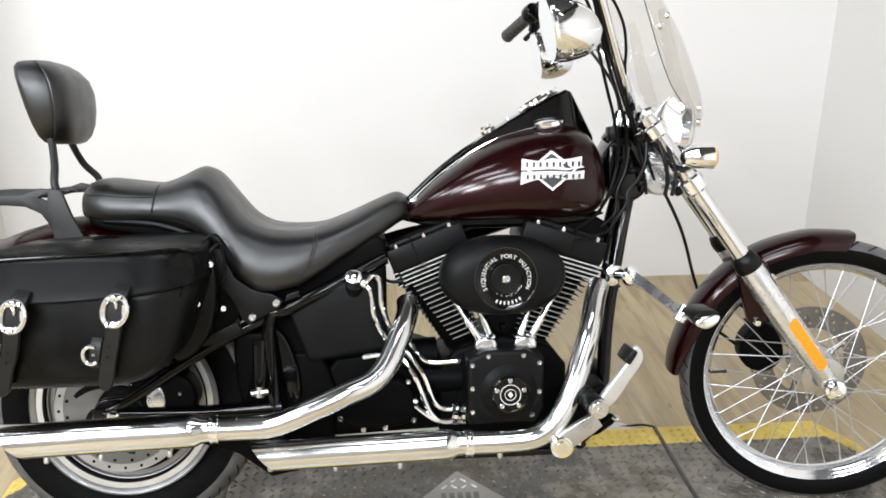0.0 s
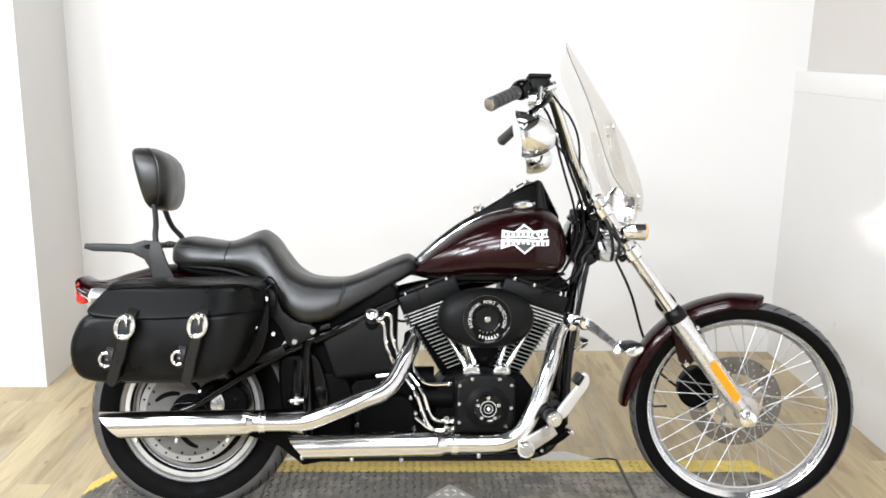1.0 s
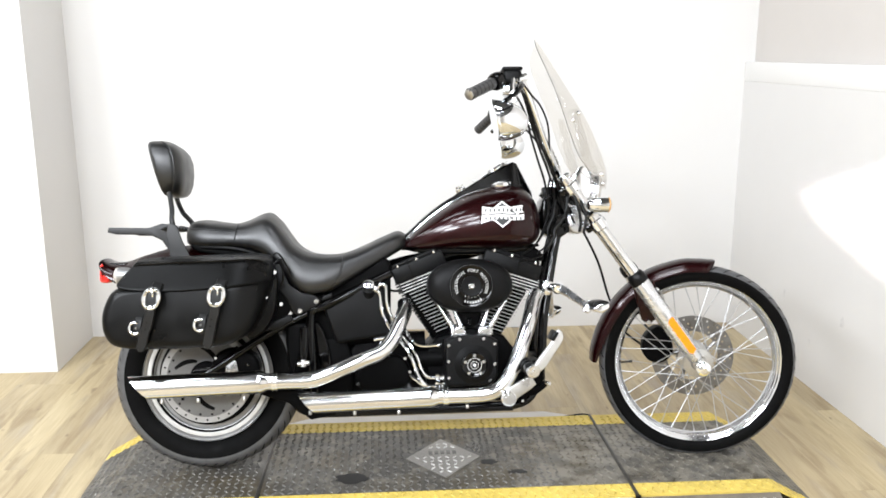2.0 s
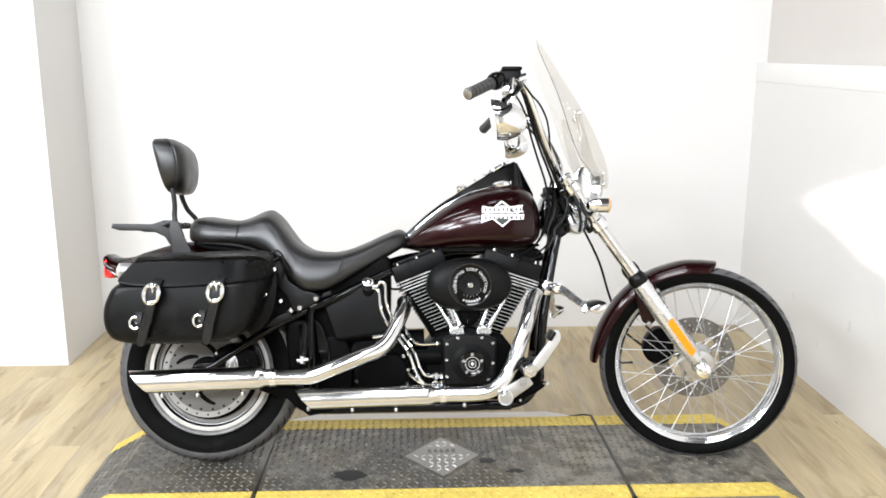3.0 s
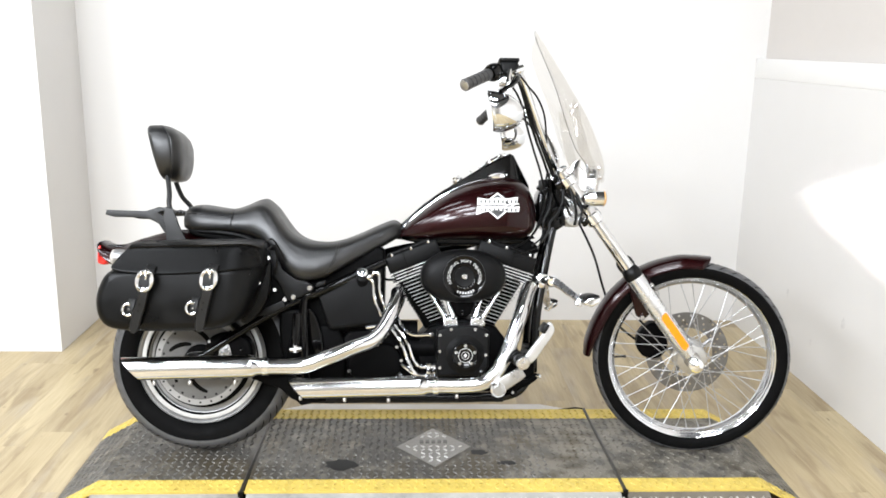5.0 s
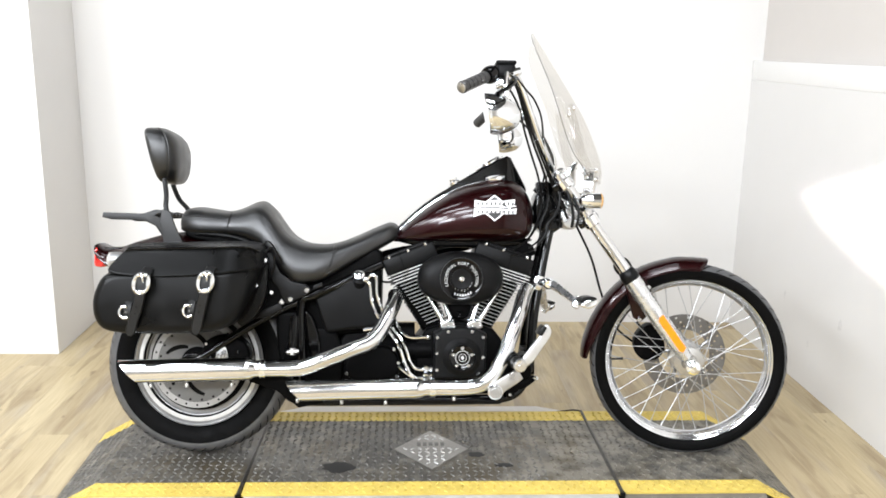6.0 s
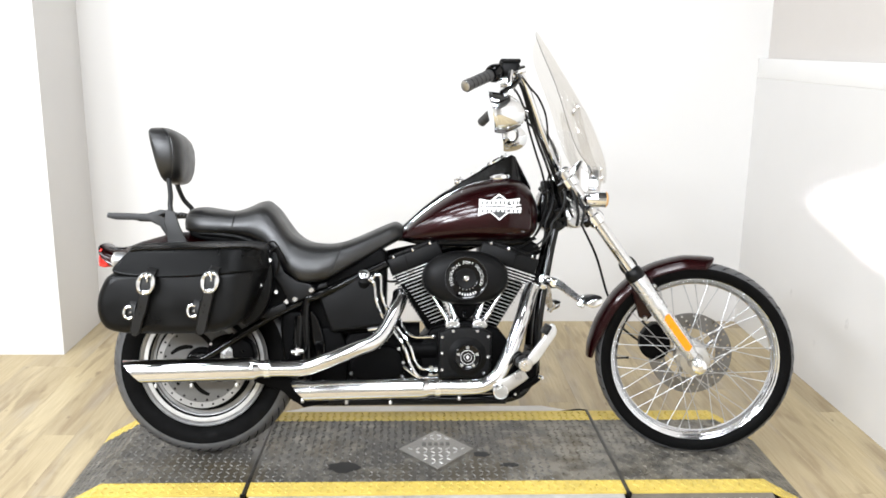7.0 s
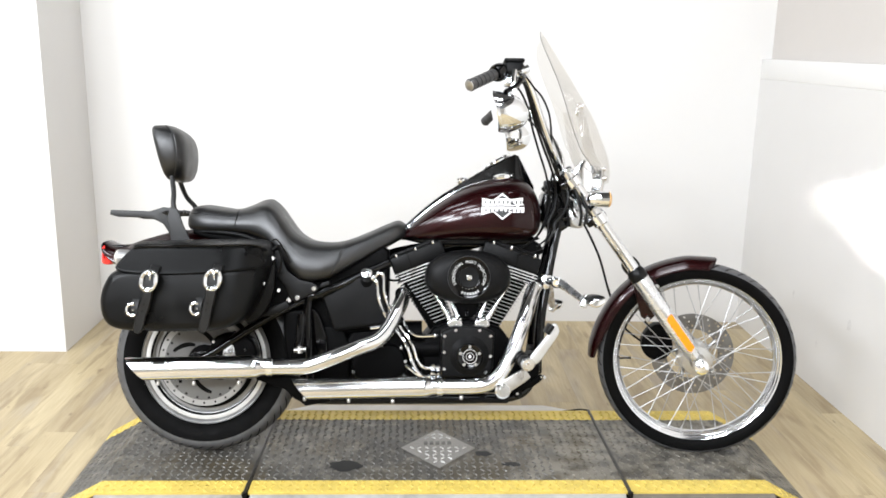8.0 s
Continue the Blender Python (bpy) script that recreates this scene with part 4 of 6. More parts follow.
# ---- seat
SS = [  # x, top, side bottom, half width, crown
    (-0.058, 0.816, 0.786, 0.06, 0.006), (-0.046, 0.836, 0.772, 0.095, 0.009), (0.0, 0.846, 0.765, 0.118, 0.007), (0.06, 0.841, 0.764, 0.126, 0.004), (0.11, 0.837, 0.763, 0.131, 0.003),
    (0.155, 0.846, 0.756, 0.14, 0.008), (0.195, 0.862, 0.742, 0.15, 0.011), (0.222, 0.861, 0.725, 0.157, 0.012), (0.25, 0.84, 0.692, 0.165, 0.009), (0.278, 0.804, 0.656, 0.174, 0.003),
    (0.31, 0.766, 0.626, 0.18, -0.004), (0.355, 0.741, 0.604, 0.184, -0.008), (0.42, 0.734, 0.612, 0.179, -0.007), (0.475, 0.738, 0.64, 0.163, -0.003), (0.54, 0.757, 0.677, 0.137, 0.004),
    (0.605, 0.784, 0.712, 0.105, 0.006), (0.65, 0.799, 0.738, 0.078, 0.007), (0.676, 0.79, 0.752, 0.055, 0.005)]


def seat_ring(x, top, low, hw, crown):
    h = top - low
    half = [(0.0, top + crown), (0.35, top + crown * 0.7 - 0.01 * h), (0.6, top - 0.05 * h), (0.79, top - 0.15 * h), (0.93, top - 0.34 * h), (0.995, top - 0.6 * h), (1.0, top - 0.84 * h), (0.95, low), (0.8, low - 0.004)]
    pts = [(hw * u, z) for u, z in half]
    return [Vector((x, -y, z)) for y, z in pts[::-1]] + [Vector((x, y, z)) for y, z in pts[1:]]


bm = bmesh.new()
A = curve_pts([(s[0], s[1], s[2]) for s in SS], 4)
C = curve_pts([(s[0], s[3], s[4]) for s in SS], 4)
skin(bm, [seat_ring(a.x, a.y, a.z, c.y, c.z) for a, c in zip(A, C)])
bmesh.ops.subdivide_edges(bm, edges=[e for e in bm.edges if e.calc_length() > 0.03], cuts=1, smooth=0.4)
seat = part("seat", bm, M_LEATHER, bike, "black leather two-up seat with stepped pillion", 70)


def seam(xs, name="seat_seam"):
    """A piped seam over the seat, at the given (x, side position 0..1) run."""
    pts = []
    for x, k in xs:
        i = min(range(len(A)), key=lambda j: abs(A[j].x - x))
        ring = seat_ring(x, A[i].y, A[i].z, C[i].y, C[i].z)[:9][::-1]
        f = k * 8
        j = min(int(f), 7)
        pts.append(ring[j].lerp(ring[j + 1], f - j) + Vector((0, -0.0008, 0.0004)))
    return part(name, tube(pts, 0.0017, 6, 4), M_LEATHER, seat)


seam([(0.459, 0.05), (0.463, 0.3), (0.462, 0.5), (0.452, 0.65), (0.436, 0.8), (0.418, 0.93)])
seam([(0.467, 0.05), (0.471, 0.3), (0.470, 0.5), (0.460, 0.65), (0.444, 0.8), (0.426, 0.93)])
seam([(0.112, 0.05), (0.116, 0.3), (0.116, 0.5), (0.111, 0.7), (0.103, 0.92)])
seam([(-0.04, 0.46), (0.0, 0.5), (0.05, 0.51), (0.115, 0.5)])
part("seat_pan", tube([(0.0, -0.1, 0.76), (0.12, -0.118, 0.75), (0.22, -0.135, 0.718)], 0.008, 8), M_HOSE, seat)

part("seat_base", puff([(-0.035, 0.772), (0.1, 0.766), (0.2, 0.75), (0.262, 0.69), (0.255, 0.665), (0.15, 0.715), (0.0, 0.742), (-0.03, 0.752)], -0.104, 0.104, 0.006, both=True), M_BLACK, seat, "black seat base pan")

# ---- sissy bar, rack and backrest
sissy = part("sissy_bar_plate", puff([(-0.094, 0.838), (-0.07, 0.832), (-0.052, 0.78), (-0.03, 0.735), (-0.025, 0.715), (-0.09, 0.715), (-0.094, 0.77), (-0.104, 0.80)], -0.158, -0.148, 0.002), M_GREY, bike, "charcoal sissy bar side plate")
part("sissy_bar_plate", puff([(-0.094, 0.838), (-0.07, 0.832), (-0.052, 0.78), (-0.03, 0.735), (-0.025, 0.715), (-0.09, 0.715), (-0.094, 0.77), (-0.104, 0.80)], 0.148, 0.158, 0.002), M_GREY, bike, "charcoal sissy bar side plate")
for s, nm in ((-1, "upright"), (1, "upright")):
    off = -0.011 * (s + 1)
    part(nm, tube([(-0.08, s * 0.146, 0.82), (-0.086, s * 0.146, 0.85), (-0.09 + off, s * 0.126, 0.885), (-0.104 + off, s * 0.094, 0.935), (-0.116 + off, s * 0.085, 0.99)], 0.0085, 12), M_GREY, sissy, "charcoal steel upright")
# backrest pad
bm = bmesh.new()
PADS = [(0.932, -0.106, -0.09, 0.06), (0.937, -0.112, -0.08, 0.085), (0.95, -0.118, -0.072, 0.108), (0.975, -0.126, -0.065, 0.123), (1.01, -0.136, -0.062, 0.132), (1.05, -0.146, -0.064, 0.135), (1.08, -0.154, -0.074, 0.13), (1.1, -0.159, -0.09, 0.115), (1.112, -0.157, -0.108, 0.092), (1.117, -0.148, -0.12, 0.065)]
rings = []
for z, xb, xf, hw in PADS:
    xb, xf = xb - 0.017, xf - 0.013
    ring = []
    for k in range(40):
        a = 2 * math.pi * k / 40
        c, s = math.cos(a), math.sin(a)
        bulge = 0.018 * (1 - abs(s) ** 2) if c > 0 else 0.0
        ring.append(Vector(((xb + xf) / 2 + (xf - xb) / 2 * math.copysign(abs(c) ** 0.42, c) + bulge, hw * math.copysign(abs(s) ** 0.42, s), z)))
    rings.append(ring)
skin(bm, rings)
pad = part("backrest_pad", bm, M_LEATHER, bike, "padded black leather backrest", 60)
for s in (-1, 1):
    part("pad_piping", tube([(xf - 0.019, s * hw * 0.985, z) for z, xb, xf, hw in PADS[1:-1]], 0.003, 8, 3), M_LEATHER, pad)
# luggage rack
rack = part("luggage_rack", puff([(-0.291, 0.812), (-0.287, 0.827), (-0.16, 0.824), (-0.118, 0.838), (-0.098, 0.836), (-0.07, 0.828), (-0.07, 0.817), (-0.11, 0.823), (-0.12, 0.818), (-0.085, 0.80), (-0.082, 0.745), (-0.098, 0.752), (-0.118, 0.783), (-0.15, 0.799), (-0.19, 0.803), (-0.262, 0.804)], -0.15, -0.14, 0.003), M_GREY, bike, "flat charcoal luggage rack")
part("rack_side", puff([(-0.291, 0.812), (-0.287, 0.827), (-0.16, 0.824), (-0.118, 0.838), (-0.07, 0.828), (-0.07, 0.817), (-0.14, 0.814), (-0.19, 0.803), (-0.262, 0.804)], 0.112, 0.124, 0.003), M_GREY, rack)
for k in range(5):
    y = -0.09 + 0.045 * k
    part("rack_slat", tube([(-0.29, y, 0.819), (-0.2, y, 0.819), (-0.12, y, 0.826), (-0.09, y, 0.826)], 0.006, 8), M_GREY, rack)
part("rack_rail", tube([(-0.275, -0.118, 0.819), (-0.29, -0.09, 0.82), (-0.294, 0, 0.82), (-0.29, 0.09, 0.82), (-0.275, 0.118, 0.819)], 0.0075, 8), M_GREY, rack)

# ---- tail light and rear signals
tl = part("tail_light", puff(smooth_outline([(-0.341, 0.704), (-0.343, 0.68), (-0.343, 0.656), (-0.336, 0.647), (-0.315, 0.646), (-0.306, 0.664), (-0.318, 0.69), (-0.334, 0.711)], 3), -0.078, 0.078, 0.012, both=True), M_RED, bike, "red tail light")
part("tail_lamp_base", puff([(-0.345, 0.714), (-0.326, 0.688), (-0.312, 0.66), (-0.303, 0.672), (-0.285, 0.698), (-0.25, 0.7), (-0.25, 0.712), (-0.305, 0.712)], -0.05, 0.05, 0.006, both=True), M_GLOSS, tl)
for s in (-1, 1):
    sg = part("rear_turn_signal", turned([(0.012, 0), (0.022, 0.006), (0.026, 0.02), (0.0265, 0.04), (0.0265, 0.046)], (-1, 0, 0), (-0.2, s * 0.185, 0.672), 24), M_CAST, bike, "smoky bullet turn signal")
    part("lens", turned([(0.0262, 0), (0.026, 0.006), (0.018, 0.012), (0, 0.014)], (-1, 0, 0), (-0.246, s * 0.185, 0.672), 24), M_CLEAR, sg, "smoky clear lens")
    part("stalk", tube([(-0.21, s * 0.16, 0.668), (-0.2, s * 0.09, 0.69)], 0.008, 8), M_CHROME, sg)

# ---- saddlebag on the near side
def corner_in(x):
    """How far the bag's face turns in towards its front end."""
    u = min(max(x - 0.125, 0.0), 0.124)
    return 0.125 - math.sqrt(0.125 ** 2 - u * u)


def cut_up(bm, axis, start, step, count):
    """Extra edge loops across a shape, so that it can be bent."""
    way = [0, 0, 0]
    way[axis] = 1
    for k in range(count):
        co = [0, 0, 0]
        co[axis] = start + step * k
        bmesh.ops.bisect_plane(bm, geom=bm.verts[:] + bm.edges[:] + bm.faces[:], dist=1e-5, plane_co=co, plane_no=way)


body = smooth_outline([(-0.206, 0.636), (-0.239, 0.592), (-0.250, 0.54), (-0.238, 0.488), (-0.2, 0.459), (-0.10, 0.451), (0.06, 0.453), (0.135, 0.463), (0.188, 0.499), (0.222, 0.57), (0.246, 0.65), (0.2, 0.655), (-0.12, 0.65)], 4)
bag_bm = puff(body, -0.372, -0.165, 0.03, 6, both=True)
cut_up(bag_bm, 0, -0.2, 0.0205, 23)
for v in bag_bm.verts:
    if v.co.y < -0.26:
        v.co.y += corner_in(v.co.x)
bag = part("saddlebag", bag_bm, M_BAG, bike, "stiff black leather saddlebag with two buckled straps", 60)
lid = smooth_outline([(-0.198, 0.647), (-0.188, 0.668), (-0.160, 0.704), (-0.146, 0.722), (-0.1, 0.729), (0.1, 0.735), (0.21, 0.735), (0.24, 0.72), (0.25, 0.69), (0.252, 0.662), (0.244, 0.649), (0.193, 0.642), (0.102, 0.632), (-0.028, 0.626), (-0.13, 0.629), (-0.182, 0.636)], 4)


def lid_slope(z):
    """How far the lid's face lies further in at height z: a flat slope, then a rounded shoulder."""
    return 0.05 * max(0.0, (z - 0.63) / 0.085) + 0.09 * max(0.0, (z - 0.712) / 0.023) ** 1.8


bm = puff(lid, -0.386, -0.15, 0.007, 4, both=True)
cut_up(bm, 2, 0.652, 0.0092, 9)
cut_up(bm, 0, -0.17, 0.0185, 23)
for v in bm.verts:
    if v.co.y < -0.3:
        v.co.y += lid_slope(v.co.z) + corner_in(v.co.x)
part("lid", bm, M_BAG, bag, "curved leather flap lid", 60)


def on_lid(x, z, off=0.002):
    return Vector((x, -0.386 + lid_slope(z) + corner_in(x) - off, z))


part("lid_piping", tube([on_lid(x, z, 0.003) for x, z in ((-0.152, 0.704), (-0.12, 0.709), (0, 0.713), (0.12, 0.716), (0.19, 0.718), (0.22, 0.713), (0.24, 0.70))], 0.003, 8, 4), M_GLOSS, bag, "raised piping along the lid")
part("lid_stitching", tube([on_lid(x, z, 0.0015) for x, z in ((-0.19, 0.639), (-0.14, 0.632), (-0.04, 0.629), (0.102, 0.637), (0.19, 0.647), (0.24, 0.656))], 0.0016, 6, 4), M_GAP, bag)
part("bag_gusset", puff(smooth_outline([(0.2, 0.70), (0.242, 0.70), (0.258, 0.65), (0.248, 0.545), (0.208, 0.48), (0.16, 0.47), (0.18, 0.6)], 3), -0.215, -0.175, 0.01, both=True), M_BAG, bag)


def ribbon(pts, w, th, mat, name, parent, label=""):
    """A flat strap through (x, y, z) points, wide in x."""
    line = curve_pts(pts, 5)
    rings = []
    for i, p in enumerate(line):
        d = (line[min(i + 1, len(line) - 1)] - line[max(i - 1, 0)]).normalized()
        side = d.cross(Vector((0, -1, 0))).normalized()
        nrm = side.cross(d).normalized()
        u = i / (len(line) - 1)
        ww = w * (1 if u < 0.93 else math.sqrt(max(0.05, 1 - ((u - 0.93) / 0.075) ** 2)))
        rings.append([p + side * ww / 2 + nrm * th / 2, p + side * ww * 0.42 + nrm * th, p - side * ww * 0.42 + nrm * th, p - side * ww / 2 + nrm * th / 2, p - side * ww / 2 - nrm * th / 2, p + side * ww / 2 - nrm * th / 2])
    bm = bmesh.new()
    skin(bm, rings)
    return part(name, bm, mat, parent, label, 40)


for x0, z0, x1, z1, x2, z2 in ((-0.07, 0.658, -0.088, 0.607, -0.128, 0.45), (0.117, 0.663, 0.101, 0.612, 0.068, 0.454)):
    ribbon([(x0 - 0.003, -0.376, z0 - 0.008), (x0 - 0.007, -0.393, z0 - 0.024), (x1, -0.398, z1), (x1 - 0.006, -0.397, z1 - 0.04), (x1 - 0.016, -0.392, z1 - 0.08), ((x1 + x2) / 2 - 0.004, -0.39, (z1 + z2) / 2 - 0.02), (x2, -0.384, z2)], 0.03, 0.006, M_STRAP, "strap", bag, "black leather closing strap")
    # buckle: oval chrome ring
    ring_b = bmesh.new()
    prof = []
    for k in range(36):
        a = 2 * math.pi * k / 36
        prof.append((math.cos(a), math.sin(a)))
    rows = []
    for oo, yy in ((1.0, 0.0), (0.97, -0.005), (0.82, -0.008), (0.68, -0.005), (0.63, 0.0)):
        sq = 1.0 if oo > 0.8 else 0.5
        rows.append([Vector((x1 + 0.029 * oo * math.copysign(abs(c) ** sq, c) * (1 if oo > 0.8 else 0.8) + 0.004 * s, -0.404 + yy, z1 + 0.0345 * oo * math.copysign(abs(s) ** sq, s) * (1 if oo > 0.8 else 0.86))) for c, s in prof])
    vs = [[ring_b.verts.new(p) for p in r] for r in rows]
    for a_, b_ in zip(vs, vs[1:]):
        for k in range(36):
            ring_b.faces.new((a_[k], a_[(k + 1) % 36], b_[(k + 1) % 36], b_[k]))
    for k in range(36):
        ring_b.faces.new((vs[-1][k], vs[-1][(k + 1) % 36], vs[0][(k + 1) % 36], vs[0][k]))
    part("buckle", ring_b, M_CHROME, bag, "oval chrome buckle", 50)
    part("buckle_prong", tube([(x1 + 0.002, -0.408, z1 + 0.024), (x1 + 0.006, -0.41, z1 + 0.012), (x1 + 0.004, -0.404, z1 + 0.004)], 0.003, 8), M_CHROME, bag)
    for k in range(3):
        zz = z1 - 0.05 - 0.02 * k
        part("strap_hole", turned([(0.0024, 0), (0.0024, 0.001)], (0, -1, 0), (x1 - 0.012 - 0.004 * k, -0.399, zz), 8), M_GAP, bag)
    sx, sz = x1 - 0.053, z1 - 0.087
    cring = [(sx + 0.0155 * math.cos(a), -0.39, sz + 0.0175 * math.sin(a)) for a in (radians(60 + 25 * i) for i in range(11))]
    part("strap_ring", tube(cring, 0.0042, 8, 3), M_CHROME, bag, "chrome half ring")
    bolt((sx + 0.003, -0.379, sz), parent=bag, r=0.0042, h=0.01, name="rivet")
    ribbon([(sx + 0.01, -0.376, sz + 0.03), (sx + 0.008, -0.384, sz + 0.015), (sx + 0.004, -0.384, sz - 0.012), (sx + 0.002, -0.377, sz - 0.026)], 0.022, 0.004, M_STRAP, "keeper_strap", bag)
for bx, bz, by in ((0.250, 0.675, -0.235), (0.226, 0.598, -0.27), (0.262, 0.57, -0.18)):
    bolt((bx, by, bz), (0.5, -0.85, 0), 0.008, 0.008, bag, name="snap")
part("bag_cord", tube([(0.235, -0.22, 0.72), (0.262, -0.215, 0.735), (0.29, -0.2, 0.69), (0.30, -0.19, 0.66)], 0.003, 6), M_HOSE, bag)
part("bag_cord", tube([(0.25, -0.23, 0.70), (0.272, -0.22, 0.715), (0.278, -0.21, 0.66), (0.268, -0.2, 0.63)], 0.003, 6), M_HOSE, bag)

# ---- engine
engine = part("crankcase", puff([(0.735, 0.25), (0.735, 0.40), (0.775, 0.445), (0.885, 0.475), (1.0, 0.445), (1.035, 0.40), (1.035, 0.26), (0.99, 0.225), (0.79, 0.225)], -0.125, 0.13, 0.012, both=True), M_BLACK, bike, "black V-twin crankcase")
cam_out = [(0.797, 0.288), (0.797, 0.438), (0.838, 0.456), (0.928, 0.456), (0.970, 0.436), (0.968, 0.32), (0.948, 0.290)]
cover = part("cam_cover", puff(cam_out, -0.197, -0.12, 0.009), M_SATIN, engine, "satin black timing cover with chrome bolts")
part("cover_boss", turned([(0.066, 0), (0.06, 0.006), (0.05, 0.01), (0.046, 0.016), (0.044, 0.018), (0, 0.018)], (0, -1, 0), (0.889, -0.195, 0.361), 40), M_SATIN, cover)
insert = part("points_cover", turned([(0.0415, 0), (0.0415, 0.004), (0.0385, 0.006), (0.0365, 0.005), (0.0, 0.005)], (0, -1, 0), (0.889, -0.213, 0.361), 36), M_GLOSS, cover, "round gloss black points cover")
part("silver_ring", lathe([(0.0235, -0.2185), (0.0235, -0.2205), (0.022, -0.2205), (0.022, -0.2185)], 36, axis="y", at=(0.889, 0, 0.361), closed=True), M_LETTER, insert)
part("silver_ring", lathe([(0.013, -0.2185), (0.013, -0.2205), (0.0118, -0.2205), (0.0118, -0.2185)], 30, axis="y", at=(0.889, 0, 0.361), closed=True), M_LETTER, insert)
part("centre_mark", puff([(0.883, 0.361), (0.889, 0.368), (0.895, 0.361), (0.889, 0.354)], -0.2205, -0.218, 0.0005), M_LETTER, insert)
for k in range(5):
    a = radians(90 + 72 * k)
    bolt((0.889 + 0.032 * math.cos(a), -0.2175, 0.361 + 0.032 * math.sin(a)), parent=insert, r=0.0058, h=0.004)
for bx, bz in ((0.807, 0.425), (0.843, 0.444), (0.922, 0.444), (0.958, 0.426), (0.806, 0.372), (0.806, 0.318), (0.957, 0.36), (0.942, 0.306)):
    bolt((bx, -0.197, bz), parent=cover, r=0.0062, h=0.005)


def cylinder(base, way, flip, name, out_low, out_top, out_head):
    """One finned barrel with head and rocker box; way: its axis in (x, z)."""
    d = Vector((way[0], 0, way[1])).normalized()
    p = Vector((d.z, 0, -d.x)) * flip      # across, towards the other cylinder at the top
    y = Vector((0, 1, 0))
    B = Vector((base[0], 0, base[1]))

    def box(a0, a1, c0, c1, y0, y1, r=0.004):
        bm = block((c0, y0, a0), (c1, y1, a1), r)
        for v in bm.verts:
            v.co = B + p * v.co.x + y * v.co.y + d * v.co.z
        return bm

    def fin(nm, a, th, c0, c1, half, corner, edge):
        bm = box(a, a + th, c0, c1, -half, half, 0)
        bmesh.ops.bevel(bm, geom=[e for e in bm.edges if abs((e.verts[0].co - e.verts[1].co).normalized().dot(d)) > 0.9], offset=corner, segments=5, affect="EDGES")
        bm.normal_update()
        for f in bm.faces:
            f.material_index = 1 if abs(f.normal.y) > 0.95 else 0
        part(nm, bm, [M_BLACK, edge], barrel, smooth=30)
    core = block((-out_low * 0.93, -0.064, -0.01), (0.045, 0.064, 0.2), 0.02)
    for v in core.verts:
        if v.co.x < 0:
            v.co.x *= 1 + (out_top / out_low - 1) * max(0.0, v.co.z - 0.02) / 0.18
        v.co = B + p * v.co.x + y * v.co.y + d * v.co.z
    barrel = part(name, core, M_BLACK, bike, "black finned engine cylinder")
    for k in range(13):
        a = 0.026 + k * 0.0126
        out = out_low + (out_top - out_low) * k / 12
        fin("fin", a, 0.0018, -out, 0.052, 0.077, 0.026, M_FIN_DIM)
    for k in range(4):
        fin("head_fin", 0.190 + k * 0.0102, 0.0026, -out_head, 0.085, 0.094, 0.016, M_FIN)
    part("cylinder_head", box(0.186, 0.226, -out_head + 0.012, 0.078, -0.08, 0.078, 0.008), M_SATIN, barrel)
    part("rocker_box", box(0.2255, 0.281, -out_head + 0.003, 0.103, -0.096, 0.09, 0.007), M_SATIN, barrel, "satin black rocker box")
    part("rocker_lid", box(0.2785, 0.293, -out_head + 0.014, 0.085, -0.088, 0.082, 0.007), M_SATIN, barrel, "satin black rocker lid")
    part("rocker_rib", box(0.226, 0.291, -0.022, -0.018, -0.0965, -0.08, 0.001), M_GAP, barrel)
    for c in (-out_head + 0.03, 0.012, 0.075):
        bolt(B + p * c + d * 0.279 + y * -0.089, tuple(d - y * 0.3), 0.0055, 0.01, barrel)
    part("spark_lead", tube([B + d * 0.2 + p * -out_head * 0.7 + y * -0.09, B + d * 0.22 + p * -0.11 + y * -0.07, B + d * 0.3 + p * -0.115 + y * -0.03], 0.004, 8), M_HOSE, barrel)
    return barrel, B, d, p


rear_cyl, RB, RD, RP = cylinder((0.80, 0.44), (-0.36, 0.933), 1, "rear_cylinder", 0.043, 0.081, 0.087)
front_cyl, FB, FD, FP = cylinder((0.96, 0.44), (0.31, 0.95), -1, "front_cylinder", 0.04, 0.091, 0.103)
for B, d, p, bx in ((RB, RD, RP, 0.842), (FB, FD, FP, 0.932)):
    s = -1 if bx < 0.88 else 1
    part("lifter_block", puff(smooth_outline([(bx - 0.024, 0.452), (bx - 0.022, 0.472), (bx + 0.0, 0.48), (bx + 0.022, 0.472), (bx + 0.024, 0.452), (bx, 0.446)], 2), -0.168, -0.11, 0.005, both=True), M_CHROME, engine, "chrome lifter block")
    for k, off in enumerate((-0.012, 0.014)):
        q0 = Vector((bx + off, -0.145 + 0.004 * k, 0.47))
        q1 = Vector((bx + off * 2.2 + s * 0.062, -0.118, 0.595))
        bm = tube([q0, q0.lerp(q1, 0.36)], 0.009, 12, smooth=False)
        tube([q0.lerp(q1, 0.34), q1], 0.0066, 12, smooth=False, bm=bm)
        part("pushrod_tube", bm, M_CHROME, engine, "chrome pushrod tube")
        part("tube_cup", turned([(0.013, 0), (0.014, 0.005), (0.0105, 0.012)], tuple(q1 - q0), q0, 14), M_CHROME, engine)
    for k in range(4):
        bolt((bx - 0.02 + 0.0133 * k, -0.166, 0.459), parent=engine, r=0.0042, h=0.006)
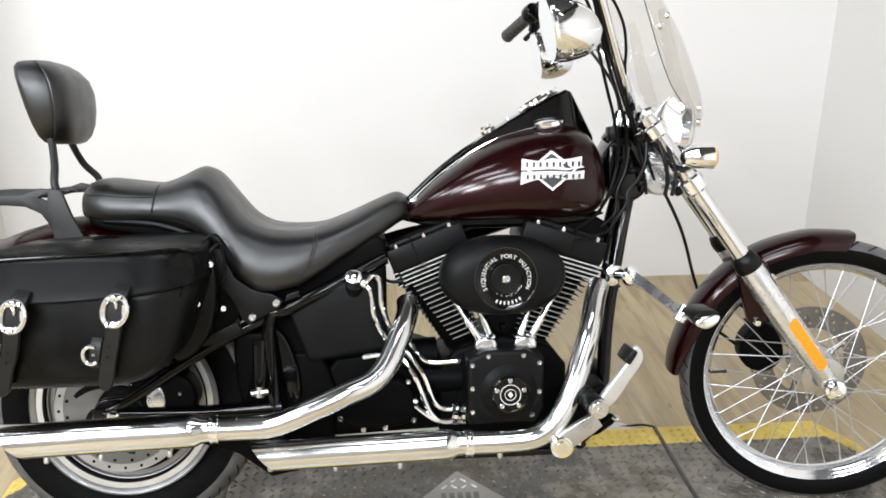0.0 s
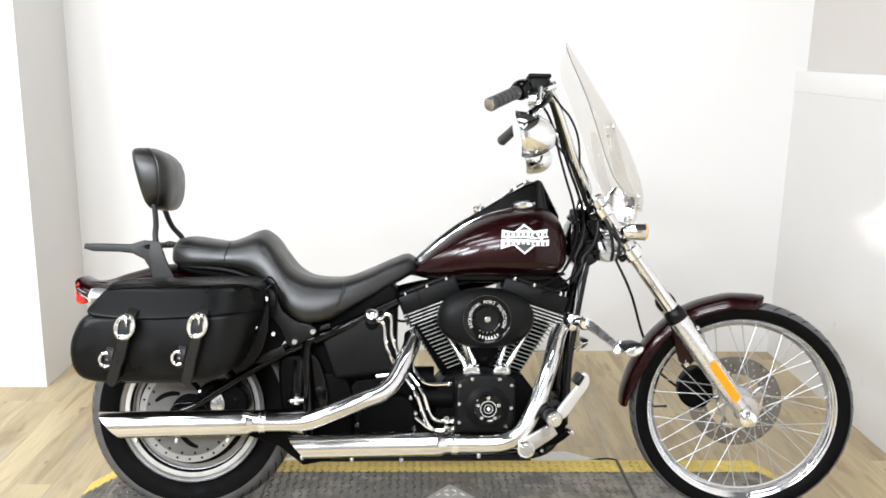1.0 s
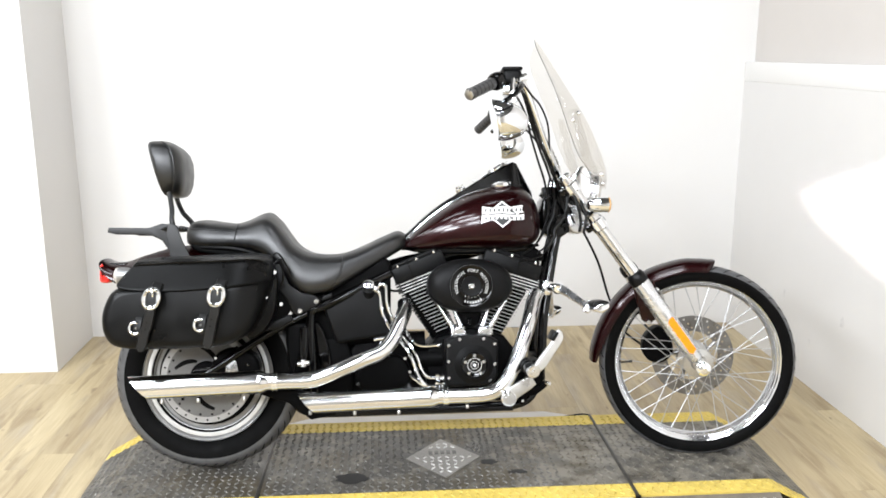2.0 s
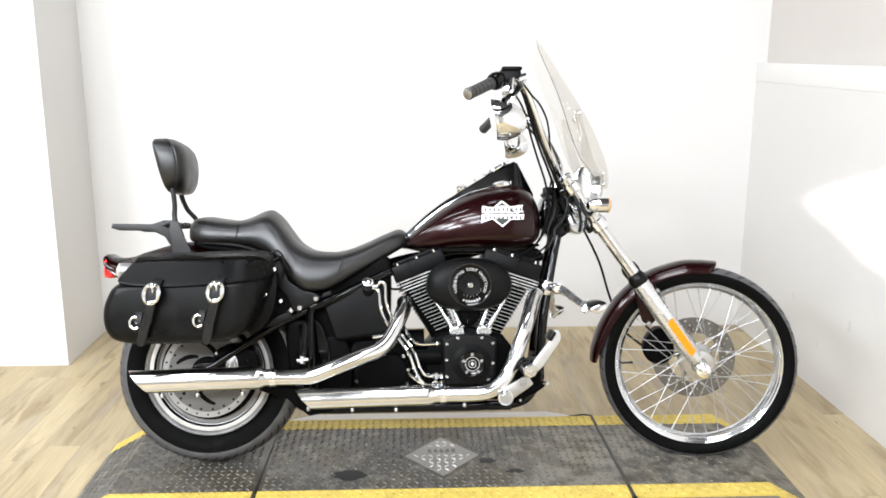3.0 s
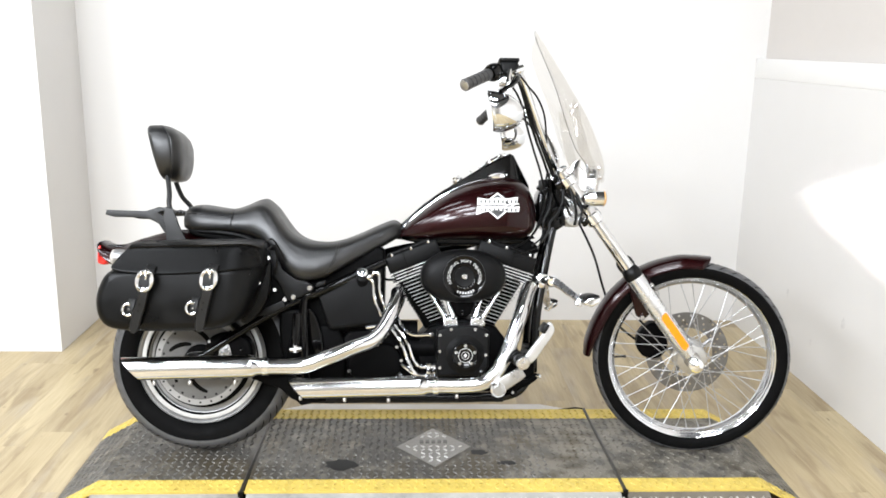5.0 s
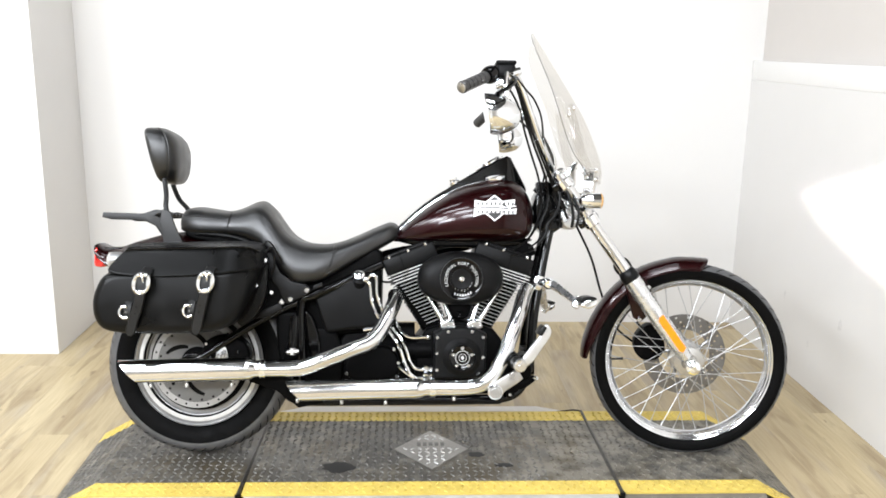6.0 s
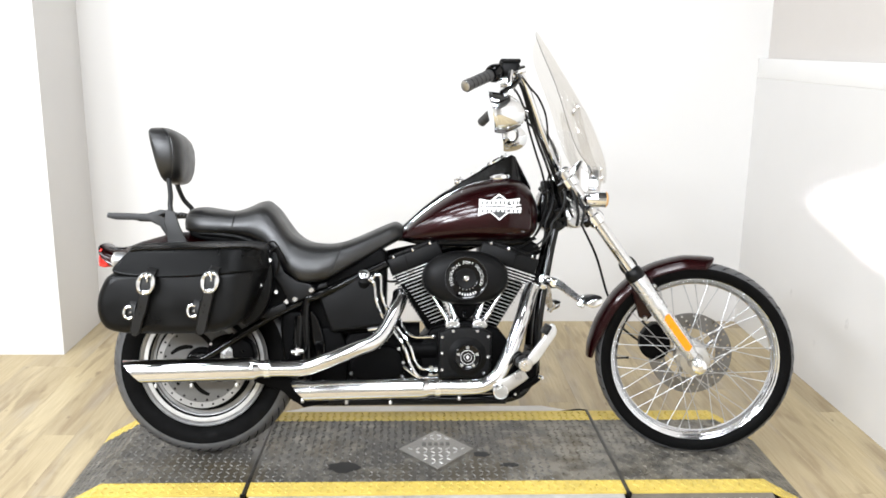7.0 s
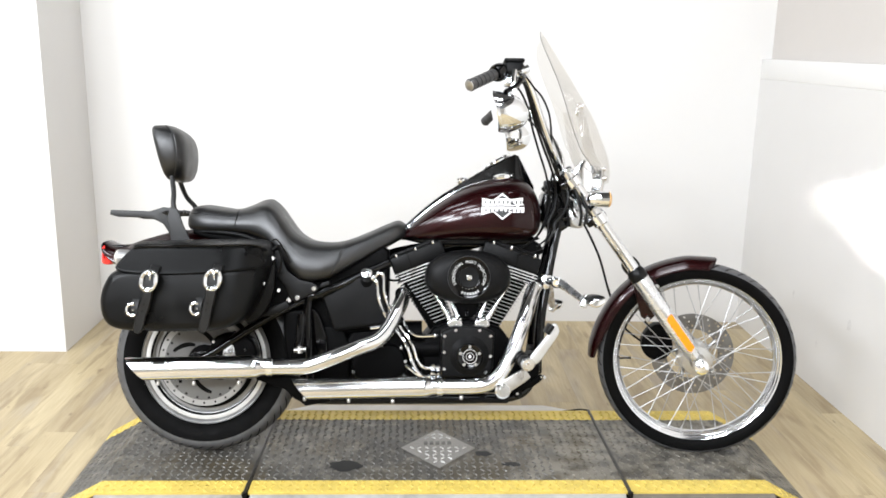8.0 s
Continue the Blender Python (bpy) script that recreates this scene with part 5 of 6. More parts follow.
# between the cylinders
part("intake_manifold", tube([(0.82, -0.03, 0.60), (0.885, -0.06, 0.61), (0.95, -0.03, 0.60)], 0.028, 14), M_BLACK, engine)
part("breather_body", puff(smooth_outline([(0.855, 0.49), (0.845, 0.54), (0.885, 0.55), (0.925, 0.54), (0.915, 0.49), (0.885, 0.475)], 3), -0.12, 0.05, 0.008), M_BLACK, engine)
part("sensor", tube([(0.884, -0.125, 0.485), (0.884, -0.135, 0.505)], [0.004, 0.007], 10), M_CHROME, engine)

# air cleaner
ACX, ACZ, AA, AB = 0.8855, 0.617, 0.1435, 0.0895
bm = bmesh.new()
rings = []
for sc, yy in ((0.94, -0.098), (1.0, -0.104), (1.005, -0.135), (0.995, -0.15), (0.965, -0.163), (0.9, -0.174), (0.8, -0.182), (0.66, -0.1875), (0.5, -0.19), (0.3, -0.1905)):
    rings.append([Vector((ACX + AA * sc * math.copysign(abs(math.cos(a)) ** 0.92, math.cos(a)), yy, ACZ + AB * sc * math.copysign(abs(math.sin(a)) ** 0.92, math.sin(a)))) for a in (2 * math.pi * k / 64 for k in range(64))])
skin(bm, rings)
air = part("air_cleaner", bm, M_SATIN, bike, "oval satin black air cleaner cover", 40)
dialr = part("cleaner_insert", turned([(0.0685, 0), (0.069, 0.004), (0.0675, 0.006), (0.0655, 0.005), (0.04, 0.005), (0.0385, 0.0065), (0.036, 0.005), (0.012, 0.003), (0, 0.003)], (0, -1, 0), (ACX, -0.188, ACZ), 48), M_GLOSS, air, "round gloss black insert with silver lettering")
part("insert_rim", lathe([(0.0703, -0.1875), (0.0703, -0.1945), (0.0685, -0.1945), (0.0685, -0.1875)], 48, at=(ACX, 0, ACZ), closed=True), M_GREY, dialr)
part("inner_disc", turned([(0.034, 0), (0.034, 0.003), (0.032, 0.004), (0.022, 0.0025), (0, 0.002)], (0, -1, 0), (ACX, -0.1925, ACZ), 36), M_SATIN, dialr)
bolt((ACX, -0.194, ACZ), parent=dialr, r=0.009, h=0.005, name="centre_bolt")


def arc_text(words, radius, start, step, size, name):
    """Letters set round the insert, tops outward."""
    bm = bmesh.new()
    run = 0.0
    for ch in words:
        wide = {"I": 0.55, " ": 0.75, "J": 0.8, "L": 0.9, "Q": 1.12, "O": 1.12, "N": 1.1}.get(ch, 1.0)
        i = run + wide / 2
        run += wide
        if ch == " ":
            continue
        cu = bpy.data.curves.new("letter", "FONT")
        cu.body, cu.size, cu.align_x, cu.extrude = ch, size, "CENTER", 0.0003
        tmp = bpy.data.objects.new("letter", cu)
        me = tmp.to_mesh()
        a = radians(start - step * i)
        m = Matrix.Translation((ACX + radius * math.cos(a), -0.1945, ACZ + radius * math.sin(a))) @ Matrix.Rotation(-(a - math.pi / 2), 4, "Y") @ Matrix.Rotation(math.pi / 2, 4, "X")
        me.transform(m)
        bm.from_mesh(me)
        tmp.to_mesh_clear()
        bpy.data.objects.remove(tmp)
        bpy.data.curves.remove(cu)
    return part(name, bm, M_LETTER, dialr, "silver lettering", 0)


arc_text("SEQUENTIAL PORT INJECTION", 0.047, 210, 10.1, 0.0132, "lettering")
for k in range(7):      # model name left as plain bars
    a = radians(246 + 58 * k / 6)
    bm = block((-0.0017, -0.0007, -0.0037), (0.0017, 0.0007, 0.0037), 0.0004)
    bmesh.ops.rotate(bm, verts=bm.verts, matrix=Matrix.Rotation(-(a + math.pi / 2), 3, "Y"))
    bmesh.ops.translate(bm, verts=bm.verts, vec=(ACX + 0.0535 * math.cos(a), -0.194, ACZ + 0.0535 * math.sin(a)))
    part("letter_bar", bm, M_LETTER, dialr)
for k in range(5):
    a = radians(236 + 68 * k / 4)
    bolt((ACX + 0.038 * math.cos(a), -0.1945, ACZ + 0.038 * math.sin(a)), parent=dialr, r=0.002, h=0.002, name="dot")

# gearbox and oil lines
gear = part("gearbox", puff([(0.46, 0.24), (0.45, 0.36), (0.5, 0.43), (0.66, 0.445), (0.735, 0.42), (0.735, 0.25)], -0.1, 0.12, 0.012, both=True), M_BLACK, bike, "black gearbox")
gc = part("gearbox_cover", puff(smooth_outline([(0.515, 0.285), (0.498, 0.325), (0.535, 0.372), (0.60, 0.39), (0.65, 0.385), (0.677, 0.355), (0.683, 0.30), (0.64, 0.275), (0.56, 0.272)], 3), -0.15, -0.09, 0.012), M_BLACK, gear, "satin black gearbox side cover")
for bx, bz in ((0.508, 0.30), (0.52, 0.36), (0.60, 0.388), (0.665, 0.38), (0.68, 0.335), (0.676, 0.29), (0.61, 0.274), (0.56, 0.272)):
    bolt((bx, -0.149, bz), parent=gc, r=0.0065, h=0.005)
part("clutch_lever_arm", tube([(0.68, -0.155, 0.325), (0.712, -0.16, 0.3), (0.73, -0.16, 0.29)], 0.006, 8), M_CHROME, gear)
for pts in ([(0.66, -0.13, 0.45), (0.70, -0.15, 0.395), (0.722, -0.155, 0.335), (0.745, -0.155, 0.316), (0.775, -0.155, 0.315)],
            [(0.64, -0.13, 0.45), (0.682, -0.155, 0.39), (0.708, -0.16, 0.32), (0.735, -0.16, 0.29), (0.775, -0.16, 0.288)],
            [(0.665, -0.10, 0.475), (0.69, -0.12, 0.435), (0.72, -0.125, 0.417), (0.775, -0.125, 0.418)]):
    part("oil_line", tube(pts, 0.0062, 10), M_CHROME, gear, "chrome oil line")
for z in (0.315, 0.288):
    part("line_fitting", turned([(0.011, 0), (0.0125, 0.003), (0.0125, 0.014), (0.009, 0.016), (0.009, 0.02), (0.012, 0.022), (0.012, 0.03)], (1, 0, 0), (0.763, -0.157, z), 6), M_CHROME, gear)
bolt((0.775, -0.125, 0.418), (1, 0, 0), 0.009, 0.014, gear)
part("starter_motor", tube([(0.62, -0.06, 0.42), (0.735, -0.06, 0.42)], 0.042, 20), M_BLACK, gear)
part("starter_body", tube([(0.70, -0.10, 0.372), (0.79, -0.1, 0.372)], 0.036, 18), M_BLACK, gear)

# oil tank and electrics
oil = part("oil_tank", puff([(0.398, 0.556), (0.425, 0.574), (0.54, 0.624), (0.582, 0.632), (0.598, 0.615), (0.628, 0.468), (0.615, 0.456), (0.452, 0.434), (0.438, 0.44)], -0.152, 0.15, 0.014, both=True), M_SATIN, bike, "satin black oil tank")
part("battery_box", puff([(0.36, 0.53), (0.37, 0.62), (0.45, 0.652), (0.54, 0.688), (0.60, 0.715), (0.622, 0.70), (0.622, 0.60), (0.62, 0.47), (0.60, 0.43), (0.42, 0.42), (0.37, 0.45)], -0.11, 0.11, 0.012, both=True), M_BLACK, oil)
part("pivot_housing", puff([(0.375, 0.225), (0.365, 0.45), (0.47, 0.45), (0.5, 0.36), (0.49, 0.225)], -0.115, 0.115, 0.012, both=True), M_BLACK, oil)
part("oil_cap", turned([(0.017, 0), (0.019, 0.004), (0.019, 0.012), (0.013, 0.016), (0, 0.017)], (0.1, -0.75, 0.65), (0.548, -0.155, 0.622), 18), M_CHROME, oil, "chrome oil filler cap")
part("cap_boss", turned([(0.021, 0), (0.021, 0.03), (0.015, 0.036)], (0.1, -0.7, 0.7), (0.548, -0.135, 0.592), 18), M_SATIN, oil)
for pts in ([(0.575, -0.155, 0.612), (0.592, -0.16, 0.628), (0.606, -0.16, 0.615), (0.608, -0.16, 0.565), (0.622, -0.155, 0.52), (0.638, -0.15, 0.498)],
            [(0.565, -0.16, 0.61), (0.58, -0.165, 0.603), (0.587, -0.165, 0.585), (0.59, -0.165, 0.545), (0.603, -0.16, 0.508), (0.618, -0.155, 0.478)]):
    part("breather_line", tube(pts, 0.0055, 10), M_CHROME, oil, "bent chrome line")
bolt((0.568, -0.158, 0.613), (1, 0, 0), 0.009, 0.01, oil)
part("tank_bar", tube([(0.565, -0.17, 0.447), (0.625, -0.18, 0.456)], 0.0065, 10), M_CHROME, oil)
part("rear_master_cylinder", tube([(0.337, -0.15, 0.49), (0.335, -0.155, 0.42), (0.333, -0.158, 0.385)], [0.017, 0.017, 0.014], 14), M_GLOSS, bike, "black rear brake cylinder")
mc = part("banjo_fitting", tube([(0.333, -0.16, 0.395), (0.332, -0.165, 0.362)], 0.0095, 10), M_BRUSHED, bike, "dull banjo fitting")
part("banjo_arm", tube([(0.314, -0.165, 0.372), (0.352, -0.165, 0.375)], 0.007, 10), M_BRUSHED, mc)
part("shock_cover", puff(smooth_outline([(0.275, 0.49), (0.33, 0.505), (0.352, 0.49), (0.36, 0.36), (0.31, 0.335), (0.285, 0.34)], 3), -0.135, -0.06, 0.012), M_BLACK, bike, "black panel behind the fender")
part("inner_fender", puff(smooth_outline([(0.355, 0.515), (0.39, 0.49), (0.415, 0.42), (0.42, 0.35), (0.395, 0.335), (0.375, 0.40), (0.35, 0.47)], 3), -0.13, 0.13, 0.008, both=True), M_GLOSS, bike, "gloss black inner splash guard")

# ---- exhaust
def slash_muffler(x_front, z_front, z_back, y, r, top, low, name, label):
    """A straight chrome silencer with a slanted open end."""
    bm = bmesh.new()
    rings = []
    n = 32
    prof = [(x_front + 0.034, 0.72), (x_front + 0.016, 0.76), (x_front + 0.004, 0.96), (x_front - 0.012, 1.0)]
    for x, k in prof:
        rings.append([Vector((x, y + r * k * math.cos(a), z_front + r * k * math.sin(a))) for a in (2 * math.pi * i / n for i in range(n))])
    end, inner = [], []
    for i in range(n):
        a = 2 * math.pi * i / n
        t = (1 - math.sin(a)) / 2
        x = top + (low - top) * t
        end.append(Vector((x, y + r * math.cos(a), z_back + r * math.sin(a))))
        inner.append(Vector((x + 0.002, y + r * 0.9 * math.cos(a), z_back + r * 0.9 * math.sin(a))))
    deep = [v + Vector((0.12, 0, 0)) for v in inner]
    mid = [a.lerp(b, 0.5) for a, b in zip(rings[-1], end)]
    skin(bm, rings + [mid, end, inner, deep])
    return part(name, bm, M_PIPE, bike, label, 40)


slash_muffler(0.215, 0.337, 0.329, -0.30, 0.0355, -0.188, -0.124, "upper_muffler", "long chrome slash-cut upper muffler")
slash_muffler(0.748, 0.269, 0.261, -0.262, 0.0325, 0.320, 0.376, "lower_muffler", "chrome slash-cut lower muffler")
rp = part("rear_header_pipe", tube([(0.668, -0.12, 0.56), (0.666, -0.155, 0.538), (0.648, -0.20, 0.50), (0.62, -0.24, 0.448), (0.585, -0.265, 0.415), (0.53, -0.285, 0.396), (0.45, -0.298, 0.366), (0.40, -0.30, 0.347), (0.36, -0.30, 0.338), (0.30, -0.30, 0.337), (0.235, -0.30, 0.337)], 0.0248, 24, 6), M_PIPE, bike, "chrome rear exhaust pipe with heat shield", 60)
fp = part("front_header_pipe", tube([(1.115, -0.11, 0.585), (1.098, -0.14, 0.555), (1.075, -0.19, 0.50), (1.05, -0.22, 0.44), (1.022, -0.245, 0.375), (0.995, -0.257, 0.325), (0.965, -0.262, 0.292), (0.925, -0.262, 0.274), (0.87, -0.262, 0.27), (0.80, -0.262, 0.27), (0.76, -0.262, 0.27)], 0.0245, 24, 6), M_PIPE, bike, "chrome front exhaust pipe with heat shield", 60)
for x, y, z, par, r in ((0.252, -0.30, 0.337, rp, 0.029), (0.785, -0.262, 0.27, fp, 0.0285)):
    part("pipe_clamp", turned([(r, 0), (r + 0.001, 0.002), (r - 0.001, 0.009), (r + 0.001, 0.016), (r, 0.018)], (1, 0, 0), (x - 0.004, y, z), 28), M_CHROME, par, "chrome clamp band")
for x, z, y in ((0.36, 0.2335, -0.25), (0.50, 0.228, -0.25), (0.64, 0.226, -0.25), (0.86, 0.238, -0.245), (0.16, 0.29, -0.29), (0.02, 0.289, -0.29), (-0.09, 0.288, -0.29)):
    bolt((x, y, z), (0, -0.3, -1), 0.006, 0.012, bike, name="shield_clip", mat=M_BRUSHED)
part("exhaust_bracket", puff([(0.30, 0.30), (0.42, 0.27), (0.44, 0.215), (0.36, 0.2), (0.29, 0.255), (0.20, 0.285), (0.21, 0.305)], -0.225, -0.205, 0.004), M_BLACK, bike, "black exhaust bracket")

# ---- frame
fr = part("frame_backbone", tube([(1.19, 0, 0.86), (1.05, 0, 0.79), (0.85, 0, 0.72), (0.66, 0, 0.685), (0.5, 0, 0.63)], 0.03, 16), M_GLOSS, bike, "gloss black tubular frame")
for s in (-1, 1):
    part("downtube", tube([(1.222, s * 0.03, 0.86), (1.19, s * 0.05, 0.74), (1.164, s * 0.062, 0.61), (1.142, s * 0.075, 0.48), (1.13, s * 0.088, 0.35), (1.105, s * 0.11, 0.265), (1.05, s * 0.14, 0.222), (0.92, s * 0.15, 0.212), (0.6, s * 0.15, 0.21), (0.36, s * 0.15, 0.212), (0.30, s * 0.15, 0.25)], 0.0165, 16), M_GLOSS, fr)
    part("rear_downtube", tube([(0.62, s * 0.1, 0.66), (0.50, s * 0.14, 0.605), (0.40, s * 0.152, 0.558), (0.36, s * 0.152, 0.535), (0.36, s * 0.15, 0.4), (0.37, s * 0.15, 0.23)], 0.0155, 14), M_GLOSS, fr)
    part("swingarm_strut", tube([(0.352, s * 0.145, 0.538), (0.25, s * 0.14, 0.49), (0.15, s * 0.135, 0.43), (0.04, s * 0.13, 0.358), (-0.01, s * 0.128, 0.335)], 0.0145, 14), M_GLOSS, fr)
    part("swingarm_lower", tube([(0.38, s * 0.15, 0.335), (0.2, s * 0.14, 0.325), (-0.02, s * 0.13, 0.328)], 0.0165, 14), M_GLOSS, fr)
    part("axle_plate", puff(smooth_outline([(-0.045, 0.328), (-0.02, 0.362), (0.05, 0.362), (0.07, 0.328), (0.04, 0.30), (-0.02, 0.30)], 3), s * 0.138, s * 0.118, 0.004), M_GLOSS, fr)
    part("lower_step", puff([(0.34, 0.2), (0.34, 0.216), (1.02, 0.216), (1.02, 0.2)], s * 0.172, s * 0.15, 0.003), M_GLOSS, fr)
    st_p = part("fender_strut", puff([(0.228, 0.70), (0.238, 0.64), (0.283, 0.585), (0.304, 0.538), (0.318, 0.531), (0.384, 0.564), (0.394, 0.580), (0.372, 0.596), (0.33, 0.605), (0.29, 0.635), (0.262, 0.70)], s * 0.172, s * 0.158, 0.003), M_HOSE, bike, "black fender strut plate with two bolts")
    for bx, bz in ((0.325, 0.546), (0.378, 0.576)):
        bolt((bx, s * 0.172, bz), (0, s, 0), 0.0095, 0.007, st_p)
part("splash_plate", puff([(0.2, 0.70), (0.29, 0.68), (0.31, 0.57), (0.26, 0.5), (0.18, 0.47), (0.14, 0.6)], -0.15, -0.142, 0.003), M_BLACK, bike, "black plate behind the saddlebag")
part("strut_clip", puff([(0.395, 0.577), (0.402, 0.594), (0.428, 0.602), (0.43, 0.587)], -0.168, -0.15, 0.003), M_HOSE, bike)
part("strut_link", puff([(0.19, 0.478), (0.2, 0.497), (0.29, 0.535), (0.3, 0.513), (0.25, 0.487)], -0.165, -0.152, 0.003), M_HOSE, bike)
part("coil_cover", puff(smooth_outline([(1.02, 0.70), (1.02, 0.735), (1.12, 0.74), (1.15, 0.70), (1.1, 0.685)], 3), -0.07, 0.07, 0.01, both=True), M_BLACK, bike)
part("regulator", block((1.11, -0.06, 0.28), (1.15, 0.06, 0.37), 0.006), M_BLACK, bike)

# ---- forward controls, near side
ctl = part("control_bracket", puff([(0.972, 0.27), (0.985, 0.292), (1.06, 0.335), (1.078, 0.305), (1.06, 0.29), (1.0, 0.25), (0.98, 0.252)], -0.292, -0.278, 0.003), M_BRUSHED, bike, "brushed steel forward control arm")
part("pivot_cap", turned([(0.024, 0), (0.025, 0.004), (0.025, 0.018), (0.02, 0.022), (0.014, 0.022), (0.013, 0.026), (0, 0.026)], (0, -1, 0), (0.990, -0.272, 0.262), 28), M_CHROME, ctl, "round chrome pivot cap")
part("control_mount", puff(smooth_outline([(1.0, 0.25), (1.02, 0.31), (1.075, 0.36), (1.112, 0.365), (1.118, 0.30), (1.09, 0.262), (1.05, 0.245)], 3), -0.2, -0.11, 0.01), M_BLACK, ctl)
part("mount_lug", tube([(1.045, -0.20, 0.245), (1.055, -0.2, 0.228)], 0.010, 10), M_HOSE, ctl)
peg = part("foot_peg", turned([(0.014, 0), (0.019, 0.004), (0.0225, 0.01), (0.019, 0.018), (0.0225, 0.026), (0.019, 0.034), (0.0225, 0.042), (0.019, 0.05), (0.0225, 0.058), (0.019, 0.066), (0.0225, 0.074), (0.0225, 0.092)], (0.36, -1, -0.32), (1.034, -0.215, 0.376), 20), M_HOSE, bike, "black rubber foot peg with chrome cap")
part("peg_cap", turned([(0.019, 0), (0.0215, 0.002), (0.0215, 0.01), (0.0195, 0.013), (0.009, 0.0135), (0.008, 0.018), (0, 0.018)], (0.2, -1, -0.2), (1.064, -0.303, 0.35), 28), M_POLISHED, peg, "round polished end cap")
bolt((1.035, -0.2, 0.405), (-0.2, -1, 0), 0.013, 0.016, bike)
part("stop_bracket", puff(smooth_outline([(1.059, 0.276), (1.096, 0.283), (1.121, 0.302), (1.13, 0.286), (1.092, 0.258), (1.063, 0.251), (1.061, 0.233), (1.046, 0.225), (1.034, 0.235), (1.04, 0.255)], 3), -0.208, -0.19, 0.004, both=True), M_BLACK, bike, "black pedal stop bracket")
bolt((1.046, -0.207, 0.239), parent=bike, r=0.0055, h=0.005)
bolt((1.126, -0.207, 0.294), (0.6, -0.8, 0), 0.007, 0.014, bike)
ped = part("brake_pedal", puff(smooth_outline([(1.07, 0.352), (1.081, 0.376), (1.11, 0.413), (1.137, 0.45), (1.146, 0.474), (1.16, 0.475), (1.169, 0.455), (1.163, 0.434), (1.138, 0.398), (1.112, 0.36), (1.09, 0.343)], 3), -0.286, -0.268, 0.005, both=True), M_LIP, bike, "dull steel brake pedal with rubber pad")
bm = block((-0.017, -0.05, -0.008), (0.017, 0.02, 0.008), 0.005)
bmesh.ops.rotate(bm, verts=bm.verts, matrix=Matrix.Rotation(radians(-58), 3, "Y"))
bmesh.ops.translate(bm, verts=bm.verts, vec=(1.137, -0.255, 0.458))
part("pedal_pad", bm, M_HOSE, ped, "black rubber pad")
# highway pegs on the downtubes
for s in (-1, 1):
    fold = -0.064 if s > 0 else 0.0     # the far peg is folded lower
    hp = part("highway_peg", tube([(1.196, s * 0.118, 0.598), (1.21, s * 0.165, 0.587 + fold * 0.4), (1.225, s * 0.22, 0.571 + fold * 0.8), (1.242, s * 0.285, 0.553 + fold)], [0.0165, 0.0155, 0.014, 0.012], 4, smooth=False), M_POLISHED, bike, "chrome highway peg on a clamp")
    part("peg_hinge", turned([(0.008, -0.02), (0.013, -0.017), (0.013, 0.017), (0.008, 0.02)], (0.5, 0, 0.85), (1.247, s * 0.3, 0.549 + fold), 14), M_CHROME, hp)
    part("peg_knuckle", turned([(0.012, -0.02), (0.019, -0.015), (0.019, 0.015), (0.012, 0.02)], (0.3, -s, 0.2), (1.19, s * 0.108, 0.601), 16), M_CHROME, hp)
    part("peg_clamp", turned([(0.02, -0.024), (0.024, -0.018), (0.024, 0.018), (0.02, 0.024)], (0.16, 0, 1), (1.155, s * 0.064, 0.6), 20), M_CHROME, hp)
    part("clamp_arm", tube([(1.158, s * 0.075, 0.6), (1.175, s * 0.09, 0.603), (1.195, s * 0.108, 0.601)], [0.013, 0.013, 0.012], 12), M_CHROME, hp)
    part("peg_foot", puff(smooth_outline([(1.24, 0.545 + fold), (1.248, 0.558 + fold), (1.272, 0.565 + fold), (1.29, 0.561 + fold), (1.285, 0.546 + fold), (1.262, 0.535 + fold)], 3), s * 0.325, s * 0.4, 0.006, both=True), M_CHROME, hp)
    part("peg_rubber", puff(smooth_outline([(1.237, 0.557 + fold), (1.25, 0.571 + fold), (1.28, 0.573 + fold), (1.289, 0.564 + fold), (1.262, 0.556 + fold)], 3), s * 0.32, s * 0.396, 0.003, both=True), M_HOSE, hp)

# ---- handlebar and controls
RG = [(0.866, -0.43, 1.203), (0.904, -0.396, 1.227), (0.945, -0.362, 1.25)]
LG = [(0.991, 0.47, 1.22), (1.012, 0.43, 1.238), (1.037, 0.38, 1.26)]
bar_pts = [RG[2], (0.985, -0.33, 1.262), (1.025, -0.303, 1.272), (1.052, -0.285, 1.258), (1.075, -0.26, 1.216), (1.095, -0.235, 1.177), (1.13, -0.19, 1.106), (1.159, -0.15, 1.052), (1.188, -0.10, 1.005), (1.205, -0.05, 0.985), (1.21, 0, 0.985),
           (1.22, 0.05, 0.985), (1.238, 0.10, 1.01), (1.236, 0.14, 1.06), (1.21, 0.19, 1.13), (1.17, 0.245, 1.205), (1.125, 0.29, 1.255), (1.08, 0.335, 1.27), LG[2]]
hb = part("handlebar", tube(bar_pts, 0.0127, 14), M_CHROME, bike, "tall chrome handlebar")
